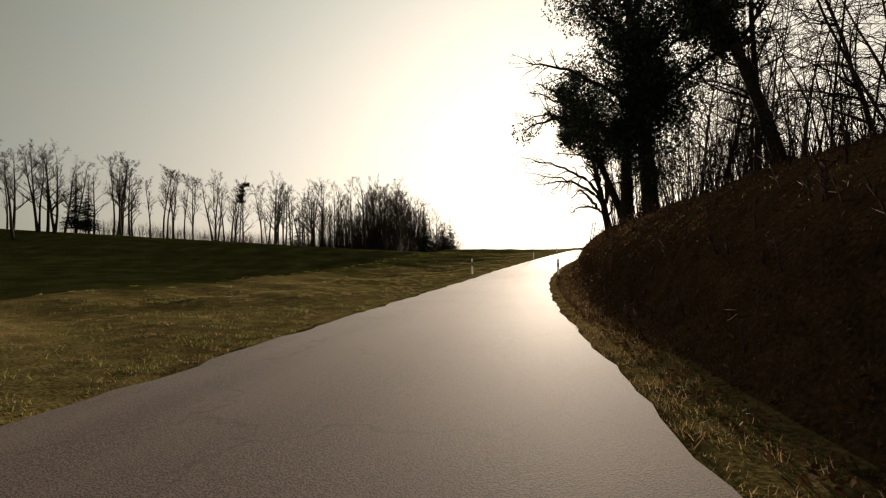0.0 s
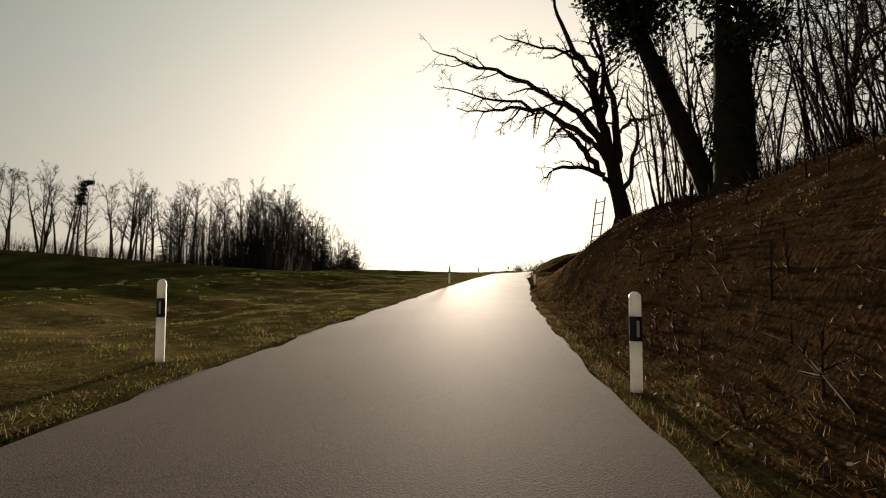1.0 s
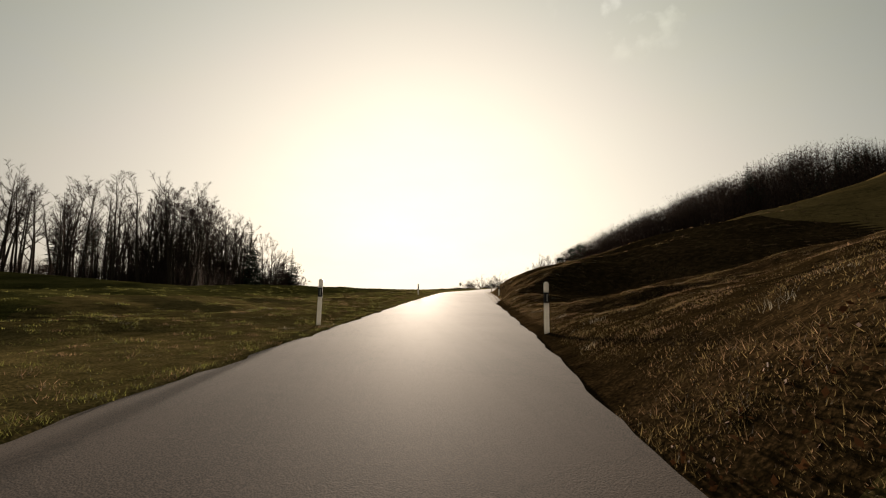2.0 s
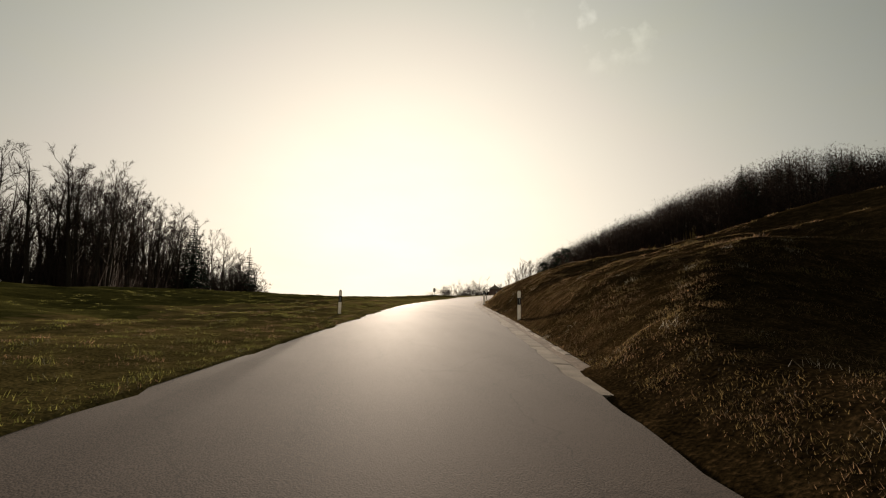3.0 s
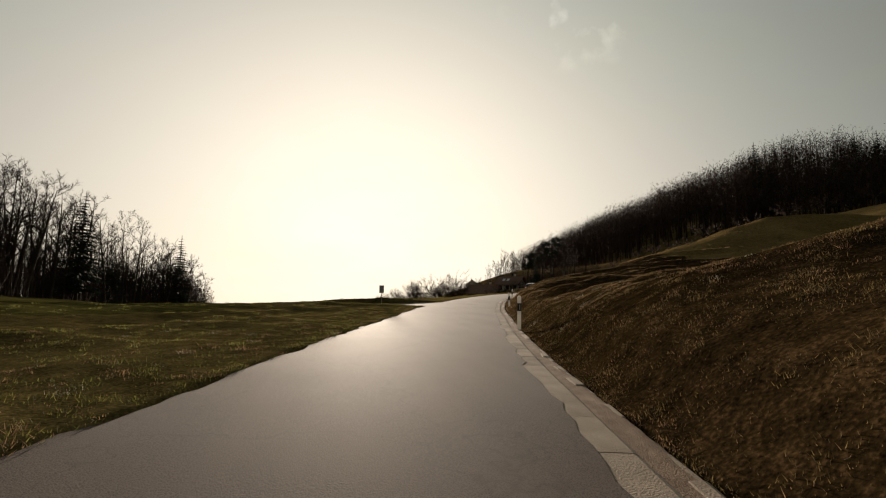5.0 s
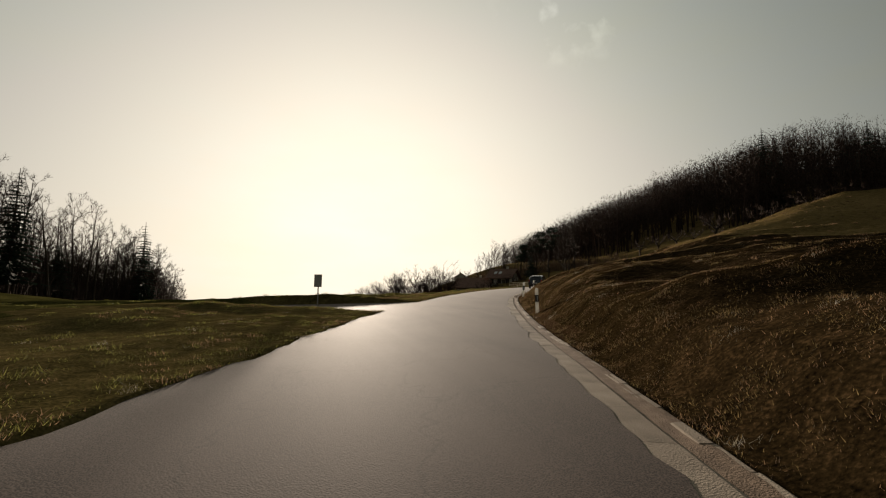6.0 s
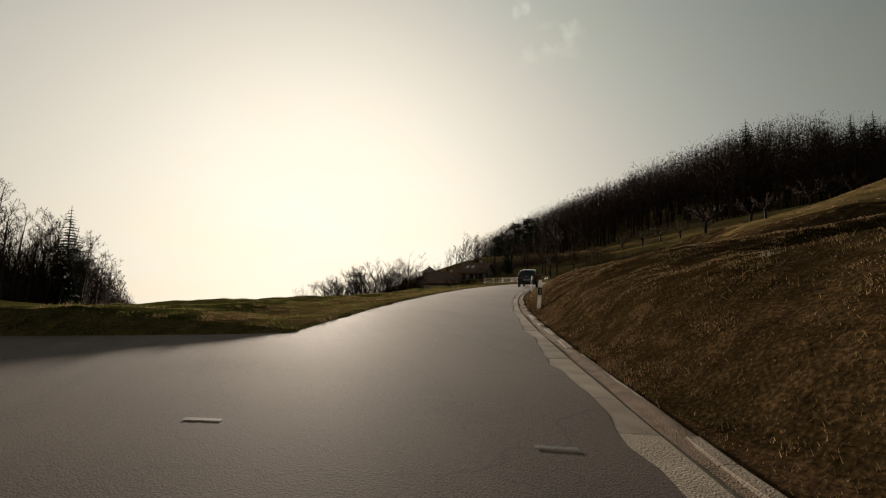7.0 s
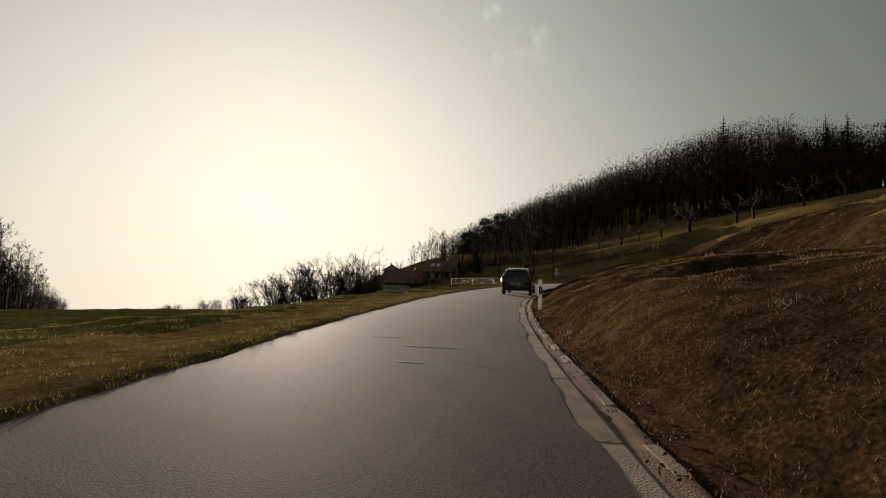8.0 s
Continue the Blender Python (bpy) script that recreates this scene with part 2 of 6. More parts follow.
def asphalt():
    m = bpy.data.materials.new("asphalt")
    m.use_nodes = True
    n, l = m.node_tree.nodes, m.node_tree.links
    b = n["Principled BSDF"]
    tc = n.new("ShaderNodeTexCoord")
    big = n.new("ShaderNodeTexNoise")
    big.inputs["Scale"].default_value = 0.35
    big.inputs["Detail"].default_value = 6.0
    grain = n.new("ShaderNodeTexVoronoi")
    grain.inputs["Scale"].default_value = 78.0
    crack = n.new("ShaderNodeTexVoronoi")
    crack.feature = "DISTANCE_TO_EDGE"
    crack.inputs["Scale"].default_value = 0.33
    warp = n.new("ShaderNodeTexNoise")
    warp.inputs["Scale"].default_value = 1.7
    add = n.new("ShaderNodeMixRGB")
    add.blend_type = "ADD"
    add.inputs[0].default_value = 0.8
    for node in (big, grain, warp):
        l.new(tc.outputs["Object"], node.inputs["Vector"])
    l.new(tc.outputs["Object"], add.inputs[1])
    l.new(warp.outputs["Color"], add.inputs[2])
    l.new(add.outputs[0], crack.inputs["Vector"])
    mix = n.new("ShaderNodeMix")
    mix.inputs[0].default_value = 0.5
    # long streaks worn by wheels
    turn = n.new("ShaderNodeMapping")
    turn.inputs["Rotation"].default_value = (0, 0, radians(14))
    turn.inputs["Scale"].default_value = (1.0, 0.05, 1.0)
    streak = n.new("ShaderNodeTexNoise")
    streak.inputs["Scale"].default_value = 1.6
    streak.inputs["Detail"].default_value = 4.0
    both = n.new("ShaderNodeMix")
    both.inputs[0].default_value = 0.45
    l.new(tc.outputs["Object"], turn.inputs["Vector"])
    l.new(turn.outputs[0], streak.inputs["Vector"])
    l.new(big.outputs["Fac"], both.inputs[2])
    l.new(streak.outputs["Fac"], both.inputs[3])
    l.new(both.outputs[0], mix.inputs[2])
    l.new(grain.outputs["Distance"], mix.inputs[3])
    ramp = n.new("ShaderNodeValToRGB")
    ramp.color_ramp.elements[0].position, ramp.color_ramp.elements[1].position = 0.32, 0.56
    ramp.color_ramp.elements[0].color = (0.019, 0.0138, 0.012, 1)
    ramp.color_ramp.elements[1].color = (0.115, 0.083, 0.069, 1)
    l.new(mix.outputs[0], ramp.inputs[0])
    cr = n.new("ShaderNodeValToRGB")
    cr.color_ramp.elements[0].position, cr.color_ramp.elements[1].position = 0.0, 0.006
    cr.color_ramp.elements[0].color = (0.68, 0.68, 0.68, 1)
    cr.color_ramp.elements[1].color = (1, 1, 1, 1)
    l.new(crack.outputs["Distance"], cr.inputs[0])
    mul = n.new("ShaderNodeMixRGB")
    mul.blend_type = "MULTIPLY"
    mul.inputs[0].default_value = 1.0
    l.new(ramp.outputs[0], mul.inputs[1])
    l.new(cr.outputs[0], mul.inputs[2])
    l.new(mul.outputs[0], b.inputs["Base Color"])
    b.inputs["Roughness"].default_value = 0.88
    b.inputs["Specular IOR Level"].default_value = 0.2
    bp = n.new("ShaderNodeBump")
    bp.inputs["Strength"].default_value = 0.35
    bp.inputs["Distance"].default_value = 0.002
    l.new(grain.outputs["Distance"], bp.inputs["Height"])
    l.new(bp.outputs[0], b.inputs["Normal"])
    return m


M_ASPHALT = asphalt()


# ---- small helpers ----
def mesh_from(name, verts, faces, mat, smooth=False):
    me = bpy.data.meshes.new(name)
    me.from_pydata([tuple(v) for v in verts], [], [tuple(f) for f in faces])
    me.materials.append(mat)
    if smooth:
        me.polygons.foreach_set("use_smooth", [True] * len(me.polygons))
    me.update()
    return me


def fast_mesh(name, verts, tris, mat, smooth_shade=False):
    """A triangle mesh from numpy arrays."""
    me = bpy.data.meshes.new(name)
    verts, tris = np.asarray(verts, np.float32), np.asarray(tris, np.int32)
    me.vertices.add(len(verts))
    me.vertices.foreach_set("co", verts.ravel())
    me.loops.add(tris.size)
    me.loops.foreach_set("vertex_index", tris.ravel())
    me.polygons.add(len(tris))
    me.polygons.foreach_set("loop_start", np.arange(0, tris.size, 3, dtype=np.int32))
    me.materials.append(mat)
    if smooth_shade:
        me.polygons.foreach_set("use_smooth", [True] * len(tris))
    me.update(calc_edges=True)
    return me


def part(name, bm, mat, parent=None, label="", bevel=0.0):
    """Links a bmesh as one mesh object under a thing or a part."""
    if bevel:
        bmesh.ops.bevel(bm, geom=list(bm.edges), offset=bevel, segments=2, affect="EDGES", profile=0.6)
    me = bpy.data.meshes.new(name)
    bm.to_mesh(me)
    bm.free()
    me.materials.append(mat)
    ob = new(name, me)
    if parent is not None:
        ob.parent = parent
    if label:
        ob["label"] = label
    return ob


def child(name, me, parent, label=""):
    ob = new(name, me)
    ob.parent = parent
    if label:
        ob["label"] = label
    return ob


def box(sx, sy, sz, at=(0, 0, 0), m=None):
    bm = bmesh.new()
    bmesh.ops.create_cube(bm, size=1.0, matrix=(m or Matrix()) @ Matrix.Translation(at) @ Matrix.Diagonal((sx, sy, sz, 1)))
    return bm


def rod(r1, r2, length, m=None, sides=12):
    """A round bar along +z from the origin."""
    bm = bmesh.new()
    bmesh.ops.create_cone(bm, cap_ends=True, segments=sides, radius1=r1, radius2=r2, depth=length,
                          matrix=(m or Matrix()) @ Matrix.Translation((0, 0, length / 2)))
    return bm


def thing(name, m, label, category, group=""):
    ob = new(name)
    ob.matrix_world = m
    return tagged(ob, label, category, group)
# ---- the road's line: station, x, y, height of the surface under the car's track ----
AXIS = [(-60, 3.01, -61.1, -0.25), (-30, 2.64, -31.1, -0.5), (0, 2.26, -1.11, -0.69), (12.7, 2.12, 11.6, -0.74),
        (23.9, 2.74, 22.7, -0.56), (33, 4.02, 31.8, -0.2), (42.7, 5.80, 41.3, 0.17), (46.7, 6.55, 45.3, 0.36),
        (68.9, 11.1, 67.0, 1.30), (81, 14.03, 78.7, 1.86), (88.7, 15.84, 86.2, 2.2), (105.5, 20.65, 102.2, 2.72),
        (115.6, 23.99, 111.8, 3.04), (122.4, 26.62, 118.1, 3.30), (129.1, 29.48, 124.2, 3.57), (135.5, 32.31, 129.8, 3.85)]
ax = np.array(AXIS)
_h = math.atan2(ax[-1, 1] - ax[-2, 1], ax[-1, 2] - ax[-2, 2]) + 0.03
_p, _rows = ax[-1, 1:3].copy(), []
for k in range(18):                      # the bend beyond, to the right and gently up
    _h += 2.5 / 120
    _p = _p + 5 * np.array([math.sin(_h), math.cos(_h)])
    _h += 2.5 / 120
    _rows.append((135.5 + 5 * (k + 1), _p[0], _p[1], 3.85 + 0.042 * 5 * (k + 1)))
ax = np.vstack([ax, _rows])


def smooth(v, n):
    k = np.ones(n) / n
    return np.convolve(np.pad(v, n // 2, mode="reflect", reflect_type="odd"), k, "valid")[: len(v)]


SD = np.arange(-60, ax[-1, 0], 0.5)
XD, YD, ZD = (smooth(np.interp(SD, ax[:, 0], ax[:, i]), 17) for i in (1, 2, 3))
TX, TY = np.gradient(XD), np.gradient(YD)
_n = np.hypot(TX, TY)
TX, TY = TX / _n, TY / _n


def at_road(s, o, dz=0.0):
    """World place at station s, o metres to the right of the track, dz above the road."""
    x, y, z = np.interp(s, SD, XD), np.interp(s, SD, YD), np.interp(s, SD, ZD)
    tx, ty = np.interp(s, SD, TX), np.interp(s, SD, TY)
    return np.stack([x + o * ty, y - o * tx, z + dz], -1)


def heading(s):
    return math.degrees(math.atan2(np.interp(s, SD, TX), np.interp(s, SD, TY)))


def station(x, y):
    """Nearest station and offset for arrays of places."""
    x, y = np.ravel(x), np.ravel(y)
    s, o = np.empty(len(x)), np.empty(len(x))
    for a in range(0, len(x), 20000):
        c = slice(a, a + 20000)
        d = (x[c, None] - XD[None, ::2]) ** 2 + (y[c, None] - YD[None, ::2]) ** 2
        i = d.argmin(1) * 2
        rx, ry = x[c] - XD[i], y[c] - YD[i]
        s[c] = SD[i] + rx * TX[i] + ry * TY[i]
        o[c] = rx * TY[i] - ry * TX[i]
    return s, o


def step(a, b, v):
    t = np.clip((v - a) / (b - a), 0, 1)
    return t * t * (3 - 2 * t)


def right_edge(s):
    """Offset of the asphalt's right edge."""
    return np.interp(s, [-60, 0, 25, 40, 52, 64, 78, 94, 104, 115, 125, 137, 151, 165, 230], [1.3, 1.1, 1.15, 1.2, 1.6, 1.65, 1.5, 0.96, 1.15, 1.43, 1.2, 0.88, 0.68, 0.72, 0.87])


def left_edge(s):
    return np.interp(s, [-60, 0, 10, 25, 60, 95, 115, 122, 132, 142, 152, 230], [-4.2, -4.0, -3.9, -3.35, -3.4, -3.5, -3.2, -3.5, -3.5, -3.5, -3.6, -3.7])


def gutter_width(s):
    return np.interp(s, [128, 146], [0.5, 0.42])


def rough(x, y):
    """Soft unevenness of the meadow."""
    return (0.10 * np.sin(x * 0.9 + 1.3 * np.sin(y * 0.31)) * np.sin(y * 0.7 + 0.8 * np.sin(x * 0.23))
            + 0.06 * np.sin(2.1 * x + 0.6 * y) * np.sin(1.7 * y - 0.9 * x) + 0.25 * np.sin(x * 0.11 + 2) * np.sin(y * 0.13))


def hillside(x, y):
    """The wide slope on the right, up to the wooded hill."""
    u = x - 0.2 * y
    u = u + np.minimum(0.38 * np.maximum(0, y - 195), 40) * (1 - step(45, 105, u))
    wave = (0.5 * np.sin(0.28 * u + 0.2 * y + 1.5 * np.sin(0.05 * y)) + 0.22 * np.sin(0.55 * u + 0.45 * y)) * step(30, 50, u)
    h = wave + np.interp(u, [-40, -2, 6, 20, 41, 60, 75, 106, 161, 209, 268, 340, 600], [0, 2.2, 4.2, 5.4, 8, 12, 16, 26, 50, 70, 74, 77, 70])
    low = 1 - step(195, 265, y)
    h = np.where(h > 27, 27 + (h - 27) * (1 - 0.55 * low), h)
    return h - 0.02 * np.maximum(0, y - 150) * (1 - step(60, 125, u)) + np.minimum(0, (y - 90) * 0.02)


def meadow_left(x, y):
    """The field on the left: a hollow that rises to the wood, and falls away beyond."""
    west = 0.08 * np.log1p(np.exp((-x - 20) / 8)) * 8
    low = 5.2 - 0.118 * np.clip(175 - y, 0, 85) - 0.02 * np.maximum(0, 90 - y)
    high = np.interp(y, YD, ZD) + 0.3
    k = step(-21, -12, x + 0.04 * (y - 40)) * np.ones_like(y)
    k = np.maximum(k, step(100, 150, y))
    z = low * (1 - k) + np.minimum(high, 3.3) * k
    drop = np.maximum(0, y - 140)
    z = z - 0.042 * drop * step(-60, 0, x) - 0.022 * drop * (1 - step(-60, 0, x))
    z = z - 0.06 * np.maximum(0, y - 230) * (1 - 0.4 * step(20, 60, x))
    return z + west * (1 - 0.5 * step(250, 500, y))


def in_far_wood(u, y):
    """True where the closed wood covers the hillside; u runs across the slope."""
    v = y - 170
    edge = np.where(v < 60, 112 + 0.10 * v, 118 - 0.42 * (v - 60)) + 0.5 * np.maximum(0, 25 - v)
    return (u > edge + 6 * np.sin(v * 0.11)) & (u > 92) & (v < 320)


def far_land(x, y):
    """Slope on the right, field on the left, joined smoothly across the valley."""
    u = x - 0.2 * y
    k = step(-8, 34, u)
    return meadow_left(x, y) * (1 - k) + hillside(x, y) * k


def ground_z(x, y, s=None, o=None):
    shape = np.shape(x)
    x, y = np.ravel(np.asarray(x, float)), np.ravel(np.asarray(y, float))
    if s is None:
        s, o = station(x, y)
    else:
        s, o = np.ravel(s), np.ravel(o)
    zr = np.interp(s, SD, ZD)
    re, le = right_edge(s), left_edge(s)
    gut = (gutter_width(s) + 0.02) * step(69.2, 70.2, s)
    away = np.abs(o) + np.maximum(0, s - 215) + np.maximum(0, -55 - s)      # distance from the built stretch
    # right bank
    t = np.maximum(0, o - re - gut - 0.08 - np.interp(s, [-60, -10, 36, 46], [0.0, 0.8, 0.8, 0.0]))
    amp = np.interp(s, [-60, 30, 35, 40, 47, 54, 62, 74, 84, 104, 116, 126, 136, 150, 200], [3.4, 3.15, 3.2, 3.45, 1.65, 0.8, 0.8, 2.1, 1.95, 1.95, 1.9, 1.9, 1.9, 1.4, 0.9])
    lin = np.interp(s, [-60, 40, 50, 62, 75, 200], [0.07, 0.07, 0.13, 0.10, 0.11, 0.10])
    wide = np.interp(s, [-60, 38, 46, 52, 70, 200], [1.75, 1.75, 2.2, 3.5, 2.3, 2.2])
    bank = -0.03 + amp * (1 - np.exp(-t / wide)) * step(-0.3, 1.0, t) + lin * np.minimum(t, 6) + 0.085 * np.clip(t - 6, 0, 45)
    bank = bank + 0.2 * np.sin(0.8 * s + 0.3 * o + 1.3 * np.sin(0.23 * s)) * step(1.2, 4.5, t) * step(74, 84, s) * (1 - 0.5 * step(12, 30, t))
    lumps = (0.20 * np.sin(1.35 * s + 0.35 * o + 1.1 * np.sin(0.6 * o + 0.3 * s)) * (0.55 + 0.45 * np.sin(0.5 * o + 0.21 * s))
             + 0.10 * np.sin(2.3 * s - 0.8 * o + 1.2 * np.sin(0.9 * o)) * np.sin(1.1 * o + 0.4 * s)
             + 0.16 * np.sin(0.62 * s - 0.45 * o + 1.5 * np.sin(0.31 * s + 0.4 * o)))
    bank = bank + 0.45 * lumps * step(0.4, 2.2, t) * step(36, 50, s) * (1 - step(9, 22, t))
    # the meadow swells to a broad brow beyond the bank on the bend
    brow = np.interp(o, [10, 12, 15, 18.5, 21, 25, 29, 36, 46, 75, 110], [0, 0.9, 2.0, 2.9, 3.6, 4.8, 5.7, 6.1, 5.8, 2.6, 0]) * step(117, 135, y) * step(110, 128, s) * (1 - step(160, 205, s))
    brow = brow + np.interp(o, [3, 5, 9, 13, 18, 24], [0, -0.25, -0.55, -0.6, -0.3, 0]) * step(104, 113, s) * (1 - 0.6 * step(116, 134, s)) * (1 - step(150, 180, s))
    brow = brow + 0.65 * np.exp(-((o - 12) / 3.2) ** 2) * step(142, 150, s) * (1 - step(165, 185, s))
    far = far_land(x, y)
    k = step(16, 60, away)
    shoulder = np.interp(x, [23, 30, 46, 60, 80, 110], [0, 1.6, 4.4, 7.4, 8.0, 4.0]) * np.exp(-((y - 76) / np.where(y < 76, 12, 3 + 0.3 * np.clip(x - 27, 0, 30))) ** 2)
    right = (zr + bank) * (1 - k) + far * k + shoulder + brow
    # left verge and field
    d = np.maximum(0, le - o)
    raised = -0.22 * step(131, 134, s) * (1 - step(175, 190, s))
    verge = 0.02 + 0.10 * step(0.0, 2.5, d) + raised * step(0.2, 2.0, d)
    k2 = step(np.interp(s, [-60, 110, 131, 230], [5, 5, 2.5, 3]), np.interp(s, [-60, 60, 100, 131, 140, 230], [11, 12, 30, 20, 14, 22]), away + le + 0 * o)
    left = (zr + verge) * (1 - k2) + far * k2
    z = np.where(o > 0, right, left)
    inside = (o > le) & (o < re + gut)
    z = np.where(inside & (away < 12), zr - 0.14, z)
    edge = np.minimum(np.maximum(o - re - gut, le - o), 8) / 8
    z = z + np.where(inside, 0, rough(x, y) * np.clip(edge * 1.6, 0.0, 1) * 0.9)
    # a low spur runs up from the road, with a hollow behind it
    ux, uy = 0.37, -0.93
    a, n = (x - 12.6) * ux + (y - 66.5) * uy, -(x - 12.6) * uy + (y - 66.5) * ux
    fade = step(-1.0, 4.0, a) * (1 - step(24, 34, a)) * step(0.3, 3.0, o - re - gut)
    lift = np.interp(a, [0, 7.8, 12, 15, 17, 22], [-0.9, -0.82, -0.45, 0.1, 0.4, 0.6])
    z = z + fade * (0.55 * np.exp(-((n + 0.5) / 1.7) ** 2) + lift * np.exp(-(n / 3.5) ** 2) - 1.5 * np.exp(-((n - 6.5) / 4.0) ** 2))
    # the access track keeps level ground
    trk = step(124.2, 125.2, s) * (1 - step(130.2, 131.2, s)) * step(-60, -40, o) * (1 - step(-4, -3, o)) * (o < 0)
    z = z * (1 - trk) + (zr - 0.035 * np.minimum(d, 40) - 0.06) * trk
    # far land falls away
    r = np.hypot(x - 20, y - 100)
    z = z - 0.05 * np.maximum(0, r - 520) * np.where(x - 0.2 * y > 60, 0.35, 1.0)
    return z.reshape(shape)


def grid_faces(nr, nc, start=0):
    i = (np.arange(nr - 1)[:, None] * nc + np.arange(nc - 1)[None, :]).ravel() + start
    q = np.stack([i, i + 1, i + nc + 1, i + nc], 1)
    return q


def build_ground():
    # near band along the road
    ss = np.arange(-58, 222, 0.7)
    oo = np.unique(np.concatenate([np.arange(-44, -12, 1.6), np.arange(-12, -4.4, 0.6), np.arange(-4.4, -2.6, 0.16), [-2.0, 0.0],
                                   np.arange(0.6, 3.2, 0.16), np.arange(3.2, 12, 0.5), np.arange(12, 46, 1.4)]))
    S, O = np.meshgrid(ss, oo, indexing="ij")
    P = at_road(S.ravel(), O.ravel())
    z = ground_z(P[:, 0], P[:, 1], S.ravel(), O.ravel())
    v1 = np.column_stack([P[:, :2], z])
    f1 = grid_faces(len(ss), len(oo))[:, ::-1]
    # wide sheet to the horizon, a little lower where the near band lies over it
    g = np.sinh(np.linspace(-5.2, 5.2, 231)) / np.sinh(5.2) * 2600
    gx, gy = g + 20, g + 110
    X, Y = np.meshgrid(gx, gy, indexing="ij")
    s, o = station(X, Y)
    zz = ground_z(X, Y, s, o).ravel()
    cover = step(-44, -38, o) * (1 - step(38, 44, o)) * step(-58, -52, s) * (1 - step(214, 220, s))
    zz = zz - 1.2 * cover - 0.02
    v2 = np.column_stack([X.ravel(), Y.ravel(), zz])
    f2 = grid_faces(len(gx), len(gy), len(v1))[:, ::-1]
    quads = np.vstack([f1, f2])
    tris = np.vstack([quads[:, [0, 1, 2]], quads[:, [0, 2, 3]]])
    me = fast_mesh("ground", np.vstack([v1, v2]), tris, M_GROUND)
    me.polygons.foreach_set("use_smooth", [True] * len(me.polygons))
    # rough meadow by the road, sunlit hay tone up the slope, pasture darkened for the shaded hollow
    me.materials.append(M_LIT_HAY)
    me.materials.append(M_PASTURE)
    me.materials.append(M_LITTER)
    me.materials.append(M_LIT_STRIP)
    c = np.empty(len(tris) * 3)
    me.polygons.foreach_get("center", c)
    c = c.reshape(-1, 3)
    s, o = station(c[:, 0], c[:, 1])
    wave = 1.5 * np.sin(0.5 * c[:, 1]) + np.sin(1.3 * c[:, 0] + 0.7 * c[:, 1])
    u = c[:, 0] - 0.2 * c[:, 1]
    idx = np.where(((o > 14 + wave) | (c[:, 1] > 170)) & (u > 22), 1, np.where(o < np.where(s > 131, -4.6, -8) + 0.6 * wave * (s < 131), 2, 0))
    foot = right_edge(s) + 0.7 + 0.1 * wave                 # the verge ends where the bank begins
    idx = np.where((in_far_wood(u - 2, c[:, 1]) & (o > 60)) | ((s < 43 + 0.6 * wave) & (o > foot) & (o < 30)), 3, idx)
    # the verges get the brighter, sunlit tones
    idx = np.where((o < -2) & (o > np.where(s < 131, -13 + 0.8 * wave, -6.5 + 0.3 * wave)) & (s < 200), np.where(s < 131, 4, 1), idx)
    idx = np.where((s < 45) & (o > 0) & (o < foot), 4, idx)
    bare = o - right_edge(s) - gutter_width(s)
    idx = np.where((s > 118) & (s < 170) & (bare > -0.1) & (bare < 0.35 + 0.1 * wave), 3, idx)      # bare earth along the kerb
    me.polygons.foreach_set("material_index", idx.astype(np.int32))
    ob = new("ground", me)
    return tagged(ob, "rough winter meadow with short green and straw grass", "ground", kind="structure")


ground = build_ground()


def strip(name, s0, s1, lo, hi, mat, dz=0.0, ds=0.5, n=9, crown=0.0):
    """A ribbon along the road between two offsets, given as functions of the station."""
    ss = np.arange(s0, s1 + 1e-6, ds)
    w = np.linspace(0, 1, n)
    S, W = np.meshgrid(ss, w, indexing="ij")
    O = lo(S) * (1 - W) + hi(S) * W
    P = at_road(S.ravel(), O.ravel(), dz)
    P[:, 2] += crown * (1 - (2 * W.ravel() - 1) ** 2)
    top = grid_faces(len(ss), n)[:, ::-1]
    return P, top


def build_road():
    wob = lambda s: 0.07 * np.sin(1.7 * s) + 0.05 * np.sin(4.1 * s + 1) + 0.03 * np.sin(9.3 * s)
    lo = lambda s: left_edge(s) + wob(s)
    hi = lambda s: right_edge(s) + 0.4 * wob(s + 7) - step(66, 72, s) * (1 - 0.8 * step(130, 138, s)) * (0.06 + 0.03 * np.sin(2.3 * s + 1.7 * np.sin(0.9 * s)) + 0.02 * np.sin(7.1 * s))
    P, q = strip("road", -58, 221, lo, hi, M_ASPHALT, dz=0.0, ds=0.35, n=11, crown=0.03)
    tris = np.vstack([q[:, [0, 1, 2]], q[:, [0, 2, 3]]])
    me = fast_mesh("road", P, tris, M_ASPHALT)
    me.polygons.foreach_set("use_smooth", [True] * len(me.polygons))
    tagged(new("road", me), "narrow grey asphalt country road, worn and cracked", "road", kind="structure")
    # access track on the left
    u, w = np.linspace(-34, -3.2, 60), np.linspace(0, 1, 9)
    U, W = np.meshgrid(u, w, indexing="ij")
    flare = np.maximum(0, U + 6.5) ** 2 * 0.14
    S = (125.0 - flare) * (1 - W) + (130.6 + flare) * W + 0.05 * np.sin(3 * U)
    P = at_road(S.ravel(), U.ravel(), -0.006)
    P[:, 2] += -0.035 * np.minimum(np.maximum(0, -3.5 - U.ravel()), 40)
    q = grid_faces(len(u), len(w))
    me = fast_mesh("access_track", P, np.vstack([q[:, [0, 1, 2]], q[:, [0, 2, 3]]]), M_ASPHALT)
    tagged(new("access_track", me), "worn grey asphalt farm track joining the road", "track", kind="structure")


build_road()


